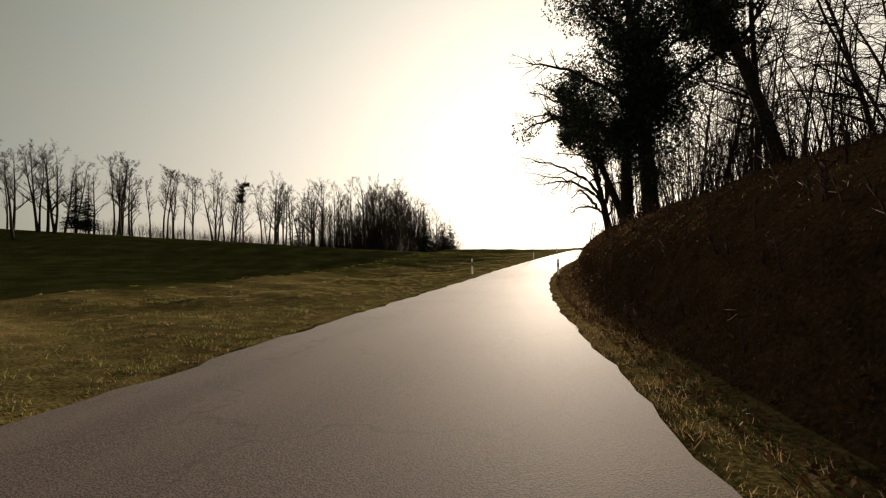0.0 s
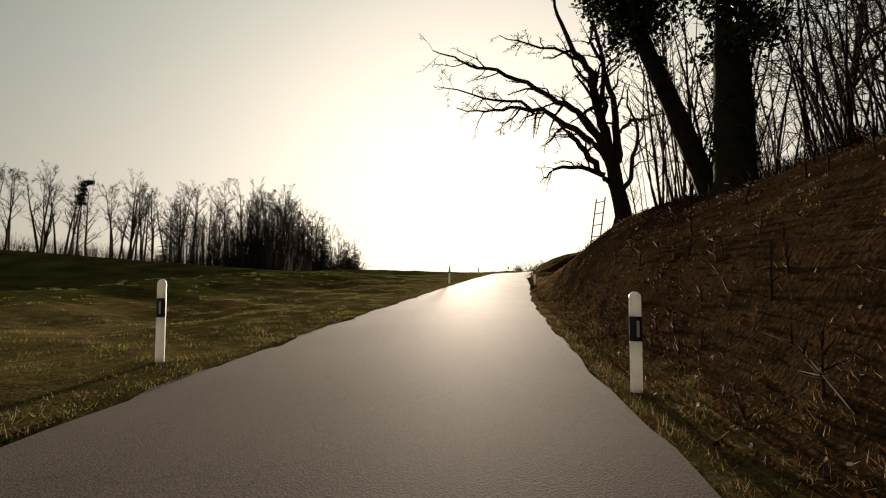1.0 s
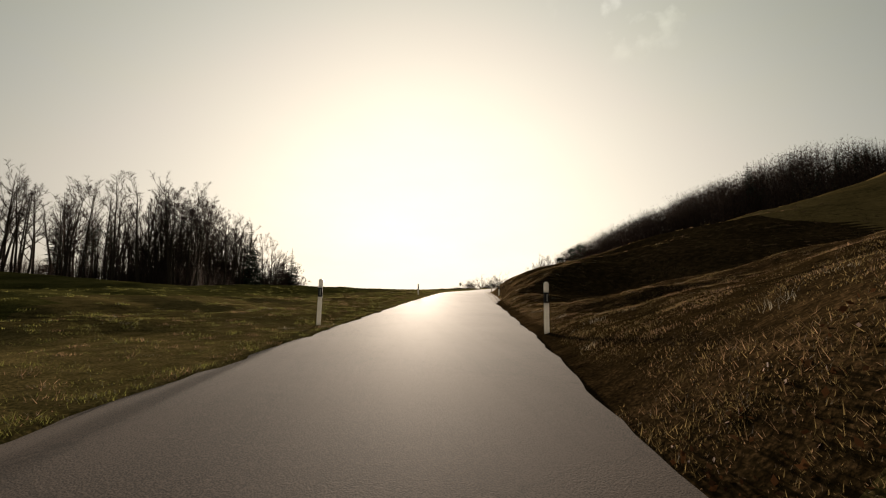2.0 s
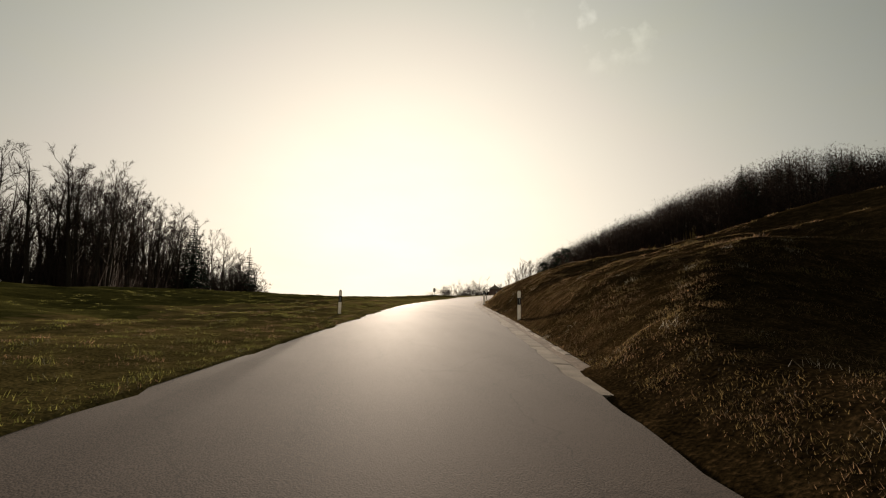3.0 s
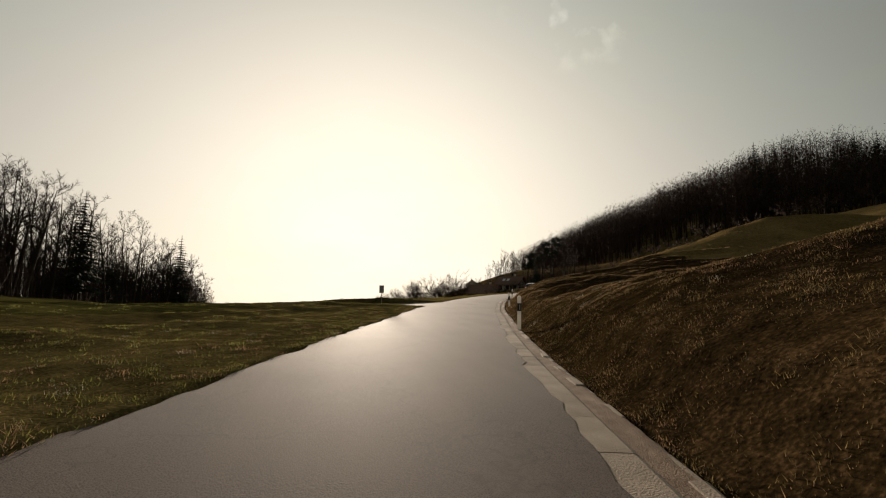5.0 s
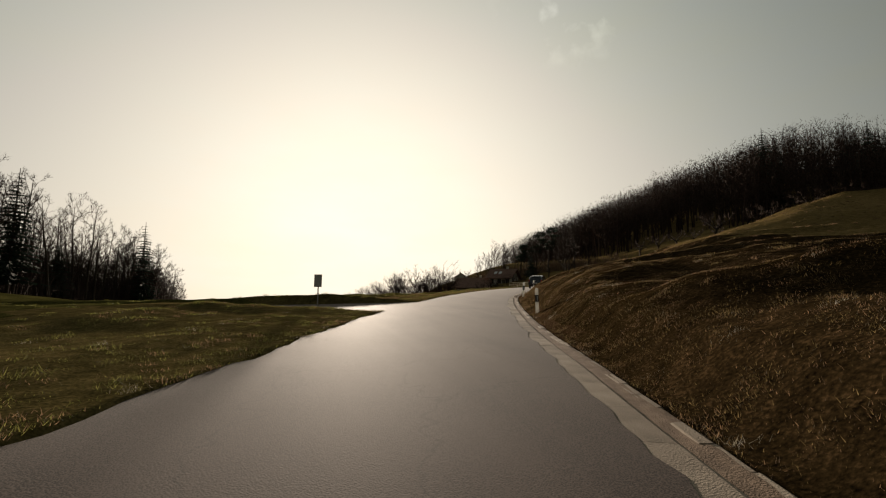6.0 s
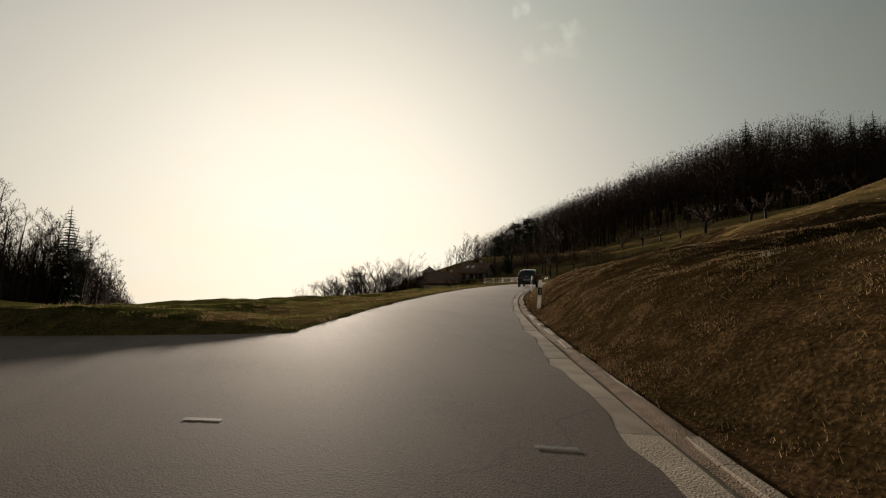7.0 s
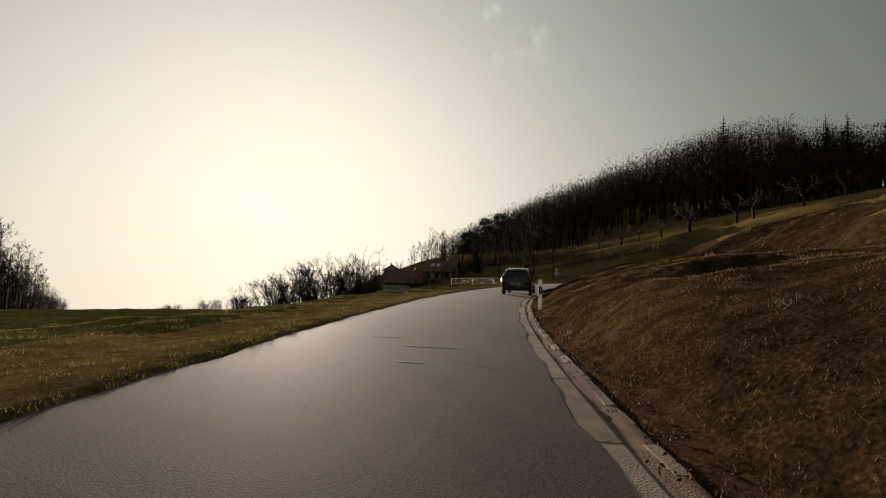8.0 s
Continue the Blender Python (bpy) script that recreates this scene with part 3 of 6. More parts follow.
# ---- concrete gutter and kerb on the right, laid in one-metre pieces ----
def build_gutter():
    """A flat inner strip, a shallow silted trough, and low broken kerb stones beyond."""
    base = thing("gutter", Matrix(), "weathered concrete gutter with a silted trough and broken kerb stones", "gutter")
    base["kind"] = "structure"
    rng = random.Random(52)
    slab = ((-0.22, -0.16), (0.33, -0.16), (0.33, -0.03), (0.28, -0.034), (0.24, -0.026), (0.19, -0.008), (-0.20, -0.002), (-0.22, -0.012))
    stone = ((0.335, -0.2), (0.46, -0.2), (0.47, -0.008), (0.45, 0.003), (0.36, -0.002), (0.34, -0.016))
    for kind, profile, size in (("gutter_slab", slab, 1.0), ("kerb_stone", stone, 0.5)):
        for k in range(int(98 / size)):
            s0 = 68.0 + k * size
            loose = kind == "kerb_stone"
            sunk = rng.uniform(-0.022, 0.004) if loose else rng.uniform(-0.002, 0.002)
            shift = [rng.uniform(-0.012, 0.012) if loose else 0.0 for _ in range(2)]
            if loose and rng.random() < 0.12:
                sunk -= 0.03
            vs, m = [], len(profile)
            for q, s in enumerate((s0 + 0.004, s0 + size - 0.004)):
                e, f = float(right_edge(s)) + 0.02, float(gutter_width(s)) / 0.47
                for o, z in profile:
                    vs.append(at_road(s, e + o * f + shift[q] + (rng.uniform(-0.008, 0.008) if loose else 0), z + sunk))
            fs = [(i, (i + 1) % m, (i + 1) % m + m, i + m) for i in range(m)] + [tuple(range(m))[::-1], tuple(range(m, 2 * m))]
            c = at_road(s0 + size / 2, float(right_edge(s0 + size / 2)))
            ob = child(kind, mesh_from(kind, [v - c for v in vs], fs, M_CONC), base)
            ob.location = c
    # mortar under the joints, and the silt that lies along the trough
    for name, edges, lift, mat, label in (("mortar_bed", ((-0.2, -0.012), (0.18, -0.016), (0.24, -0.034), (0.28, -0.042), (0.34, -0.04), (0.46, -0.02)), 0.0, M_CONC, "mortar showing in the joints"),
                                          ("silt", ((0.19, -0.03), (0.23, -0.016), (0.28, -0.018), (0.34, -0.012), (0.39, -0.002), (0.46, -0.012)), 0.012, M_SILT, "brown silt and leaf crumbs along the trough")):
        ss = np.arange(68.2, 165.8, 0.2)
        O = np.array([e[0] for e in edges])[None, :] * (gutter_width(ss) / 0.47)[:, None] + right_edge(ss)[:, None] + 0.02
        Z = np.tile([e[1] for e in edges], (len(ss), 1))
        if lift:
            g = np.random.default_rng(8)
            O = O + g.normal(0, 0.005, O.shape)
            Z = Z + 0.5 * lift * (np.sin(1.9 * ss) * np.sin(0.7 * ss + 1) - 0.3)[:, None] + g.normal(0, 0.0015, Z.shape)
        P = at_road(np.repeat(ss, len(edges)), O.ravel(), Z.ravel())
        q = grid_faces(len(ss), len(edges))[:, ::-1]
        child(name, fast_mesh(name, P, np.vstack([q[:, [0, 1, 2]], q[:, [0, 2, 3]]]), mat, True), base, label)
    return base


# ---- delineator posts ----
def make_post(m, dot=True):
    base = thing("delineator_post", m, "white plastic roadside post with a black band", "delineator post", "delineator posts along the road")
    w, d = 0.12, 0.10
    # triangular-round section, rounded top that slopes to the back
    def shell(z0, z1, grow, top=False):
        bm = bmesh.new()
        ring = [(0.5 * w * math.cos(a) * (1 + grow), 0.5 * d * math.sin(a) * (1 + grow)) for a in [i * math.tau / 14 for i in range(14)]]
        ring = [(x, y if y > 0 else y * 0.55) for x, y in ring]
        levels = [(z0, 1.0), (z1, 1.0)]
        if top:
            levels = [(z0, 1.0), (z1 - 0.05, 1.0), (z1 - 0.02, 0.86), (z1, 0.5)]
        rows = [[bm.verts.new((x * k, y * k, z + (0.12 * y if top and z > z0 else 0))) for x, y in ring] for z, k in levels]
        for a, b in zip(rows, rows[1:]):
            for i in range(14):
                bm.faces.new((a[i], a[(i + 1) % 14], b[(i + 1) % 14], b[i]))
        bm.faces.new(rows[-1])
        bm.faces.new(rows[0][::-1])
        return bm
    part("body", shell(-0.25, 0.62, 0.0), M_POST, base)
    part("head", shell(0.862, 1.10, 0.0, True), M_POST, base)
    band = part("band", shell(0.62, 0.862, 0.03), M_BLACK, base, "black band")
    if dot:
        part("reflector", box(0.026, 0.012, 0.16, (0.012, -0.036, 0.742)), M_REFL, band, "pale reflector strip", 0.003)
    return base


POSTS = [(4.8, 27.1, -0.54, 1.0), (-0.65, 28.6, -0.38, -1.0), (9.7, 51.0, 0.7, 0.5), (4.35, 53.6, 0.85, 1.5), (15.65, 76.1, 1.68, 0.5), (9.4, 79.1, 1.70, 0.5),
         (19.2, 91.8, 2.46, -3.0), (23.6, 105.4, 2.8, 0.5), (29.35, 119.1, 3.2, -1.5), (34.6, 130.4, 3.8, 3.0), (41.6, 141.9, 4.42, 0.0), (48.6, 154.0, 5.1, 0.5)]
_first = None
for x, y, z, lean in POSTS:
    s = float(station(np.array([x]), np.array([y]))[0][0])
    m = pose(x, y, z, 0, lean, -heading(s))
    if _first is None:
        _first = make_post(m)
    else:
        copy_thing(_first, m)
# ---- bare trees ----
class Wood:
    """Collects tapered tubes (trunk and limbs apart from twigs) and leaves."""

    def __init__(self, seed):
        self.rng = random.Random(seed)
        self.crook = 0.16
        self.thick, self.thin = ([], []), ([], [])
        self.tips, self.limbs = [], []
        self.fine = 0.008
        self.flat = False

    def tube(self, pts, radii, sides, thin):
        V, F = self.thin if thin else self.thick
        base, n = len(V), len(pts)
        for i, (p, r) in enumerate(zip(pts, radii)):
            d = (pts[min(i + 1, n - 1)] - pts[max(i - 1, 0)]).normalized()
            a = d.orthogonal().normalized()
            b = d.cross(a)
            for k in range(sides):
                t = math.tau * k / sides
                V.append(p + (a * math.cos(t) + b * math.sin(t)) * r)
        for i in range(n - 1):
            for k in range(sides):
                q = base + i * sides
                k2 = (k + 1) % sides
                F.append((q + k, q + k2, q + sides + k2))
                F.append((q + k, q + sides + k2, q + sides + k))

    def path(self, start, way, length, steps, wander, lift):
        rng, pts, d = self.rng, [start.copy()], way.normalized()
        for _ in range(steps):
            d = (d + Vector((rng.gauss(0, wander), rng.gauss(0, wander), rng.gauss(0, wander) + lift))).normalized()
            pts.append(pts[-1] + d * (length / steps))
        return pts

    def limb(self, pts, r0, r1, level, levels, counts, spread, shrink, lift=0.04, first=0.25):
        """A branch along pts, with its own side branches down to the last level."""
        n = len(pts)
        radii = [r0 + (r1 - r0) * i / (n - 1) for i in range(n)]
        thin = level >= 2
        self.tube(pts, [max(q, self.fine) for q in radii], (8, 5, 3, 3, 3)[min(level, 4)], thin)
        if not thin:
            self.limbs.append((pts, radii))
        if level >= levels:
            self.tips.append(pts[-1])
            return
        total = sum((b - a).length for a, b in zip(pts, pts[1:]))
        rng = self.rng
        for _ in range(counts[level]):
            t = first + (1 - first) * rng.random() ** 0.8
            f = t * (n - 1)
            i = min(int(f), n - 2)
            p = pts[i].lerp(pts[i + 1], f - i)
            along = (pts[i + 1] - pts[i]).normalized()
            side = along.orthogonal().normalized()
            side.rotate(Matrix.Rotation(rng.random() * math.tau, 3, along))
            way = along * (1 - spread) + side * spread + Vector((0, 0, lift * 2))
            r = max(0.006, (r0 + (r1 - r0) * t) * rng.uniform(0.45, 0.65))
            length = total * shrink * rng.uniform(0.6, 1.1) * (1.15 - 0.6 * t)
            if level + 1 >= max(levels, 3) and level >= 2:          # the finest twigs: one slim cone each
                e = p + way.normalized() * length
                V, F = self.thin
                a = way.orthogonal().normalized() * max(r, self.fine)
                b = way.normalized().cross(a)
                i0 = len(V)
                if self.flat:                   # far trees: a sliver is enough
                    V += [p + a, p - a, e]
                    F.append((i0, i0 + 1, i0 + 2))
                    continue
                V += [p + a, p - a * 0.5 + b * 0.87, p - a * 0.5 - b * 0.87, e]
                F += [(i0, i0 + 1, i0 + 3), (i0 + 1, i0 + 2, i0 + 3), (i0 + 2, i0, i0 + 3)]
                continue
            sub = self.path(p, way, length, (6, 5, 3, 2, 2)[min(level + 1, 4)], self.crook, lift)
            self.limb(sub, r, r * 0.3, level + 1, levels, counts, spread, shrink, lift, 0.15)

    def fuzz(self, n, low, high):
        """Fine twigs on the outer branches, in all directions but down."""
        rng, (V, F) = self.rng, self.thin
        last = len(V)
        for _ in range(n):
            p = V[rng.randrange(last)]
            d = Vector((rng.gauss(0, 1), rng.gauss(0, 1), rng.gauss(0.5, 0.7))).normalized()
            a = d.orthogonal().normalized() * self.fine * 0.5
            i = len(V)
            V += [p + a, p - a, p + d * rng.uniform(low, high)]
            F.append((i, i + 1, i + 2))

    def meshes(self, name):
        a = fast_mesh(name + "_trunk", [tuple(v) for v in self.thick[0]], self.thick[1], M_BARK, True)
        b = fast_mesh(name + "_twigs", [tuple(v) for v in self.thin[0]], self.thin[1], M_TWIG) if self.thin[1] else None
        return a, b


def leaves_at(places, spread, per, size, seed, mat, name, flat=0.0):
    """Many small leaf quads round the given places, as two triangles each."""
    rng = np.random.default_rng(seed)
    c = np.repeat(np.array([tuple(p) for p in places], float), per, 0)
    c = c + rng.normal(0, 1, c.shape) * np.asarray(spread)
    n = len(c)
    a = rng.normal(0, 1, (n, 3))
    a /= np.linalg.norm(a, axis=1)[:, None]
    b = np.cross(a, rng.normal(0, 1, (n, 3)))
    b /= np.linalg.norm(b, axis=1)[:, None]
    sz = size * rng.uniform(0.6, 1.3, (n, 1))
    v = np.stack([c - a * sz, c + b * sz * 0.55, c + a * sz, c - b * sz * 0.55], 1).reshape(-1, 3)
    i = np.arange(n)[:, None] * 4
    t = np.vstack([i + [[0, 1, 2]], i + [[0, 2, 3]]])
    return fast_mesh(name, v, t, mat)


def z_at(x, y):
    return float(ground_z(np.array([float(x)]), np.array([float(y)]))[0])


def bare_tree_meshes(seed, height, trunk_r, form):
    """form: 'wood' for a slim tree drawn up in a stand, 'wide' for a spreading one, 'ivy' for a stem wrapped in ivy."""
    w = Wood(seed)
    w.fine = 0.03
    w.flat = True
    rng = w.rng
    lean = Vector((rng.gauss(0, 0.06), rng.gauss(0, 0.06), 1))
    pts = w.path(Vector((0, 0, -0.4)), lean, height * 0.93, 9, 0.035, 0.08)
    if form == "wood":
        w.limb(pts, trunk_r, trunk_r * 0.12, 0, 3, (14, 7, 6), 0.52, 0.36, 0.07, 0.2)
        w.fuzz(800, 0.4, 1.3)
    elif form == "thin":
        w.limb(pts, trunk_r, trunk_r * 0.12, 0, 3, (12, 6, 6), 0.47, 0.3, 0.07, 0.4)
        w.fuzz(600, 0.4, 1.2)
    else:
        w.fine = 0.04
        w.limb(pts, trunk_r, trunk_r * 0.2, 0, 3, (10, 6, 6), 0.57, 0.42, 0.07, 0.14)
        w.fuzz(700, 0.4, 1.1)
    return w


def tree_thing(name, w, m, label, group="", ivy=None, needle=None):
    base = thing(name, m, label, "tree", group)
    a, b = w.meshes(name)
    tr = child("trunk", a, base)
    if b:
        child("crown", b, base)
    if ivy:
        child("ivy", ivy, base, "dark green ivy leaves")
    return base


def spruce_meshes(seed, height):
    rng = random.Random(seed)
    w = Wood(seed)
    pts = [Vector((0, 0, -0.4 + i * (height + 0.4) / 8)) for i in range(9)]
    w.tube(pts, [height * 0.014 * (1 - 0.11 * i) + 0.01 for i in range(9)], 6, False)
    V, T = [], []
    z = height * 0.12
    while z < height * 0.98:
        reach = (1 - z / height) ** 0.8 * height * 0.23 + 0.25
        for k in range(rng.randint(7, 10)):
            a = rng.random() * math.tau
            r = reach * rng.uniform(0.65, 1.15)
            d, s = Vector((math.cos(a), math.sin(a), 0)), Vector((-math.sin(a), math.cos(a), 0))
            root = Vector((0, 0, z))
            for j in range(4):                      # drooping fans of needles
                f0, f1 = j / 4, (j + 1) / 4
                p0 = root + d * r * f0 + Vector((0, 0, -0.28 * r * f0 ** 1.4 + 0.1 * r * f0))
                p1 = root + d * r * f1 + Vector((0, 0, -0.28 * r * f1 ** 1.4 + 0.1 * r * f1))
                wd = r * 0.2 * (1.1 - f0) * rng.uniform(0.8, 1.2)
                for sg in (1, -1):
                    i = len(V)
                    V += [p0, p1, p0.lerp(p1, 0.7) + s * sg * wd + Vector((0, 0, -wd * 0.8))]
                    T.append((i, i + 1, i + 2) if sg > 0 else (i, i + 2, i + 1))
        z += height * rng.uniform(0.022, 0.034)
    return w, fast_mesh("spruce_needles", [tuple(v) for v in V], T, M_NEEDLE)


# ---- the wood beyond the field on the left ----
def plant(protos, x, y, scale, turn, sink=0.3, tilt=0.0):
    p = random.choice(protos)
    ob = copy_thing(p, pose(x, y, z_at(x, y) - sink, tilt, 0, turn))
    ob.scale = (scale, scale, scale * random.uniform(0.92, 1.08))
    return ob


def edge_x(y):
    """Where the wood's side towards the road stands."""
    return -47.0 - 2.0 * np.sin(0.031 * y)


def canopy(x, y):
    """Height of the trees there, for an even canopy that comes down at the wood's far end."""
    return np.clip(np.interp(y, [160, 260, 300, 340, 380, 405, 415], [35, 34.5, 30, 25, 16, 6, 3]) - ground_z(x, y), 4, 34)


random.seed(11)
FOREST = "bare trees of the wood beyond the field"
protos = []
SPOTS = [(-52, 184, 28), (-56, 196, 28), (-54, 233, 29), (-112, 212, 27), (-146, 246, 26), (-160, 236, 28)]
for i, (x, y, h) in enumerate(SPOTS):
    w = bare_tree_meshes(100 + i, h, 0.34 + 0.02 * i, "wood" if i != 4 else "thin")
    protos.append(tree_thing("bare_tree", w, pose(x, y, z_at(x, y) - 0.3, 0, 0, 40 * i), "tall leafless deciduous tree at the wood's edge", FOREST))
ivy_protos = []
for i, (x, y, h) in enumerate([(-100, 222, 25), (-82, 204, 24)]):
    w = bare_tree_meshes(140 + i, h, 0.4, "thin")
    spots = [p for p in (w.limbs[0][0][k].lerp(w.limbs[0][0][k + 1], f) for k in range(1, 8) for f in (0, 0.25, 0.5, 0.75))]
    iv = leaves_at(spots, (0.75, 0.75, 0.6), 60, 0.22, 5 + i, M_IVY, "ivy")
    ivy_protos.append(tree_thing("bare_tree", w, pose(x, y, z_at(x, y) - 0.3), "slender leafless tree with an ivy-wrapped stem", FOREST, ivy=iv))
w, nd = spruce_meshes(7, 24)
sp = tree_thing("spruce", w, pose(-120, 236, z_at(-120, 236) - 0.3), "dark spruce among bare trees", FOREST)
child("crown", nd, sp)
spruces = [sp]
low_protos = []
for i, (x, y, h) in enumerate([(-50, 352, 22), (-53, 365, 20), (-51, 384, 16)]):
    w = bare_tree_meshes(160 + i, h, 0.24, "low")
    low_protos.append(tree_thing("bare_tree", w, pose(x, y, z_at(x, y) - 0.3, 0, 0, 70 * i), "smaller leafless tree at the end of the wood", FOREST))


def crown_trees(name, pts, heights, seed, boughs, twigs, width, low=0.3, radius=0.24, stem=0.011, bough_r=0.06, reach=(0.05, 0.12), tangle=0.35):
    """Many bare trees joined: stems and boughs of slim cones, rounded crowns of fine twigs."""
    rng = np.random.default_rng(seed)
    n = len(pts)
    root = np.column_stack([pts, ground_z(pts[:, 0], pts[:, 1]) - 0.5])
    d = np.column_stack([rng.normal(0, 0.05, n), rng.normal(0, 0.05, n), np.ones(n)])

    def crown_points(k, fill):
        """Places in each tree's crown, an uneven ellipsoid, k a tree."""
        h = np.repeat(heights, k)
        g = rng.normal(0, 1, (n * k, 3))
        g = g / np.linalg.norm(g, axis=1)[:, None] * (rng.random(n * k) ** fill)[:, None]
        wide = np.repeat(radius * rng.uniform(0.75, 1.25, n), k)
        t = (1 + low) / 2 + g[:, 2] * (1 - low) / 2
        p = np.repeat(root, k, 0) + np.repeat(d, k, 0) * (h * t)[:, None]
        p[:, :2] += g[:, :2] * (h * wide)[:, None]
        return p, h, t

    def cones(a, b, r):
        w = b - a
        w = w / np.linalg.norm(w, axis=1)[:, None]
        u = np.cross(w, [0.3, 0.9, 0.2])
        u = u / np.linalg.norm(u, axis=1)[:, None]
        v = np.cross(w, u)
        r = np.asarray(r)[:, None]
        V = np.stack([a + u * r, a - 0.5 * u * r + 0.87 * v * r, a - 0.5 * u * r - 0.87 * v * r, b], 1).reshape(-1, 3)
        i = np.arange(len(a))[:, None] * 4
        return V, np.vstack([i + [[0, 1, 3]], i + [[1, 2, 3]], i + [[2, 0, 3]]])

    V1, T1 = cones(root, root + d * heights[:, None] * 0.95, heights * stem)
    e, h, t = crown_points(boughs, 0.6)
    fork = np.repeat(root, boughs, 0) + np.repeat(d, boughs, 0) * (h * np.maximum(0.1, t - rng.uniform(0.12, 0.3, len(t))))[:, None]
    V2, T2 = cones(fork, e, np.full(len(e), bough_r))
    e, h, t = crown_points(twigs, 0.42)
    mid = np.repeat(root, twigs, 0) + np.repeat(d, twigs, 0) * (h * np.maximum(0.1, t - 0.25))[:, None]
    way = e - mid
    way = way / np.linalg.norm(way, axis=1)[:, None] + rng.normal(0, tangle, e.shape)
    a = e - way * (h * rng.uniform(*reach, len(h)))[:, None]
    side = np.cross(way, rng.normal(0, 1, e.shape))
    side = side / np.linalg.norm(side, axis=1)[:, None] * width
    e = e - 0.4 * (e - a)
    V3 = np.stack([a - side, a + side, e], 1).reshape(-1, 3)
    T3 = np.arange(len(e))[:, None] * 3 + [[0, 1, 2]]
    V = np.vstack([V1, V2, V3])
    T = np.vstack([T1, T2 + len(V1), T3 + len(V1) + len(V2)])
    return new(name, fast_mesh(name, V, T, M_TWIG))


# front rows along the edge of the wood: from far left to the near corner, then back along its side
for k in range(185):
    f = random.random()
    if f < 0.47:
        t = random.random()
        x, y = -56 - 128 * t + random.uniform(-4, 4), 186 + 40 * math.sin(2.6 * t) - 62 * t * t + random.uniform(0, 24)
        if random.random() > (0.75 if t > 0.12 else 1.0):       # the stand opens to the left
            continue
    else:
        y = 170 + 215 * random.random() ** 1.25
        x = edge_x(y) - 22 * random.random() ** 1.5
        plant(protos, x, y, float(canopy(np.array([x]), np.array([y]))[0]) / 27 * random.uniform(0.8, 1.06), random.random() * 360)
        continue
    plant(protos, x, y, random.uniform(0.9, 1.12) * (1.2 if x < -85 else 1.0), random.random() * 360)
# the tall stand at its far end, and the lower trees where the wood runs out
for k in range(24):
    x, y = random.uniform(-205, -158), random.uniform(118, 172)
    plant(protos, x, y, random.uniform(1.05, 1.28), random.random() * 360)
for k in range(26):
    y = random.uniform(325, 408)
    x = edge_x(y) - random.uniform(0, 14)
    plant(low_protos, x, y, float(canopy(np.array([x]), np.array([y]))[0]) / 20 * random.uniform(0.8, 1.1), random.random() * 360)
rg = np.random.default_rng(41)
y_ = 180 + 165 * rg.random(560)
inner = np.column_stack([edge_x(y_) - 3 - 40 * rg.random(560), y_])
high = canopy(inner[:, 0], y_) * rg.uniform(0.4, 0.92, 560)
tagged(crown_trees("wood_interior", inner, high, 43, 7, 120, 0.05, 0.12, 0.17), "dense slender leafless trees inside the wood", "wood", kind="stuff")
y_ = 310 + 100 * rg.random(300)
inner = np.column_stack([edge_x(y_) - 45 * rg.random(300) ** 1.2, y_])
high = canopy(inner[:, 0], y_) * rg.uniform(0.6, 1.0, 300)
tagged(crown_trees("wood_interior", inner, high, 44, 7, 150, 0.075, 0.05, 0.24), "close twiggy leafless trees where the wood runs out", "wood", kind="stuff")
y_ = 400 + 105 * rg.random(170)
inner = np.column_stack([-46 - 0.2 * (y_ - 400) - 40 * rg.random(170) ** 1.3, y_])
high = rg.uniform(10, 16.5, 170) * (1 - 0.25 * step(440, 505, y_))
tagged(crown_trees("wood_interior", inner, high, 45, 7, 170, 0.08, 0.05, 0.3), "low twiggy trees running on beyond the wood", "wood", kind="stuff")
for x, y, sc in [(-47, 237, (36 - z_at(-47, 237)) / 24), (-45, 320, (31 - z_at(-45, 320)) / 24), (-52, 270, 0.9), (-168, 152, 0.85), (-172, 150, 0.95), (-176, 158, 0.7)]:
    plant(spruces, x, y, sc, random.random() * 360)
for x, y, sc in [(-88, 206, 1.0), (-104, 215, 0.9), (-96, 212, 1.05)]:
    plant(ivy_protos, x, y, sc, random.random() * 360)


def build_pine(x, y, h):
    """A tall pine: bare stem, flat crown of needle clumps."""
    w = Wood(77)
    w.fine = 0.02
    pts = w.path(Vector((0, 0, -0.4)), Vector((0.03, 0, 1)), h, 9, 0.02, 0.05)
    w.limb(pts, 0.36, 0.1, 0, 2, (14, 5), 0.8, 0.16 if h > 20 else 0.24, 0.03, 0.68 if h > 20 else 0.5)
    spots = [p for lp, _ in w.limbs[1:] for p in lp[2:]] + [Vector(t) for t in w.tips if t.z > h * (0.62 if h > 20 else 0.45)]
    base = tree_thing("pine", w, pose(x, y, z_at(x, y) - 0.3), "tall pine with a flat crown above bare trees", FOREST)
    child("crown", leaves_at(spots, (0.5, 0.5, 0.22), 26 if h > 20 else 9, 0.26, 8, M_NEEDLE, "pine_needles"), base)
    return base


build_pine(-132, 198, 31)


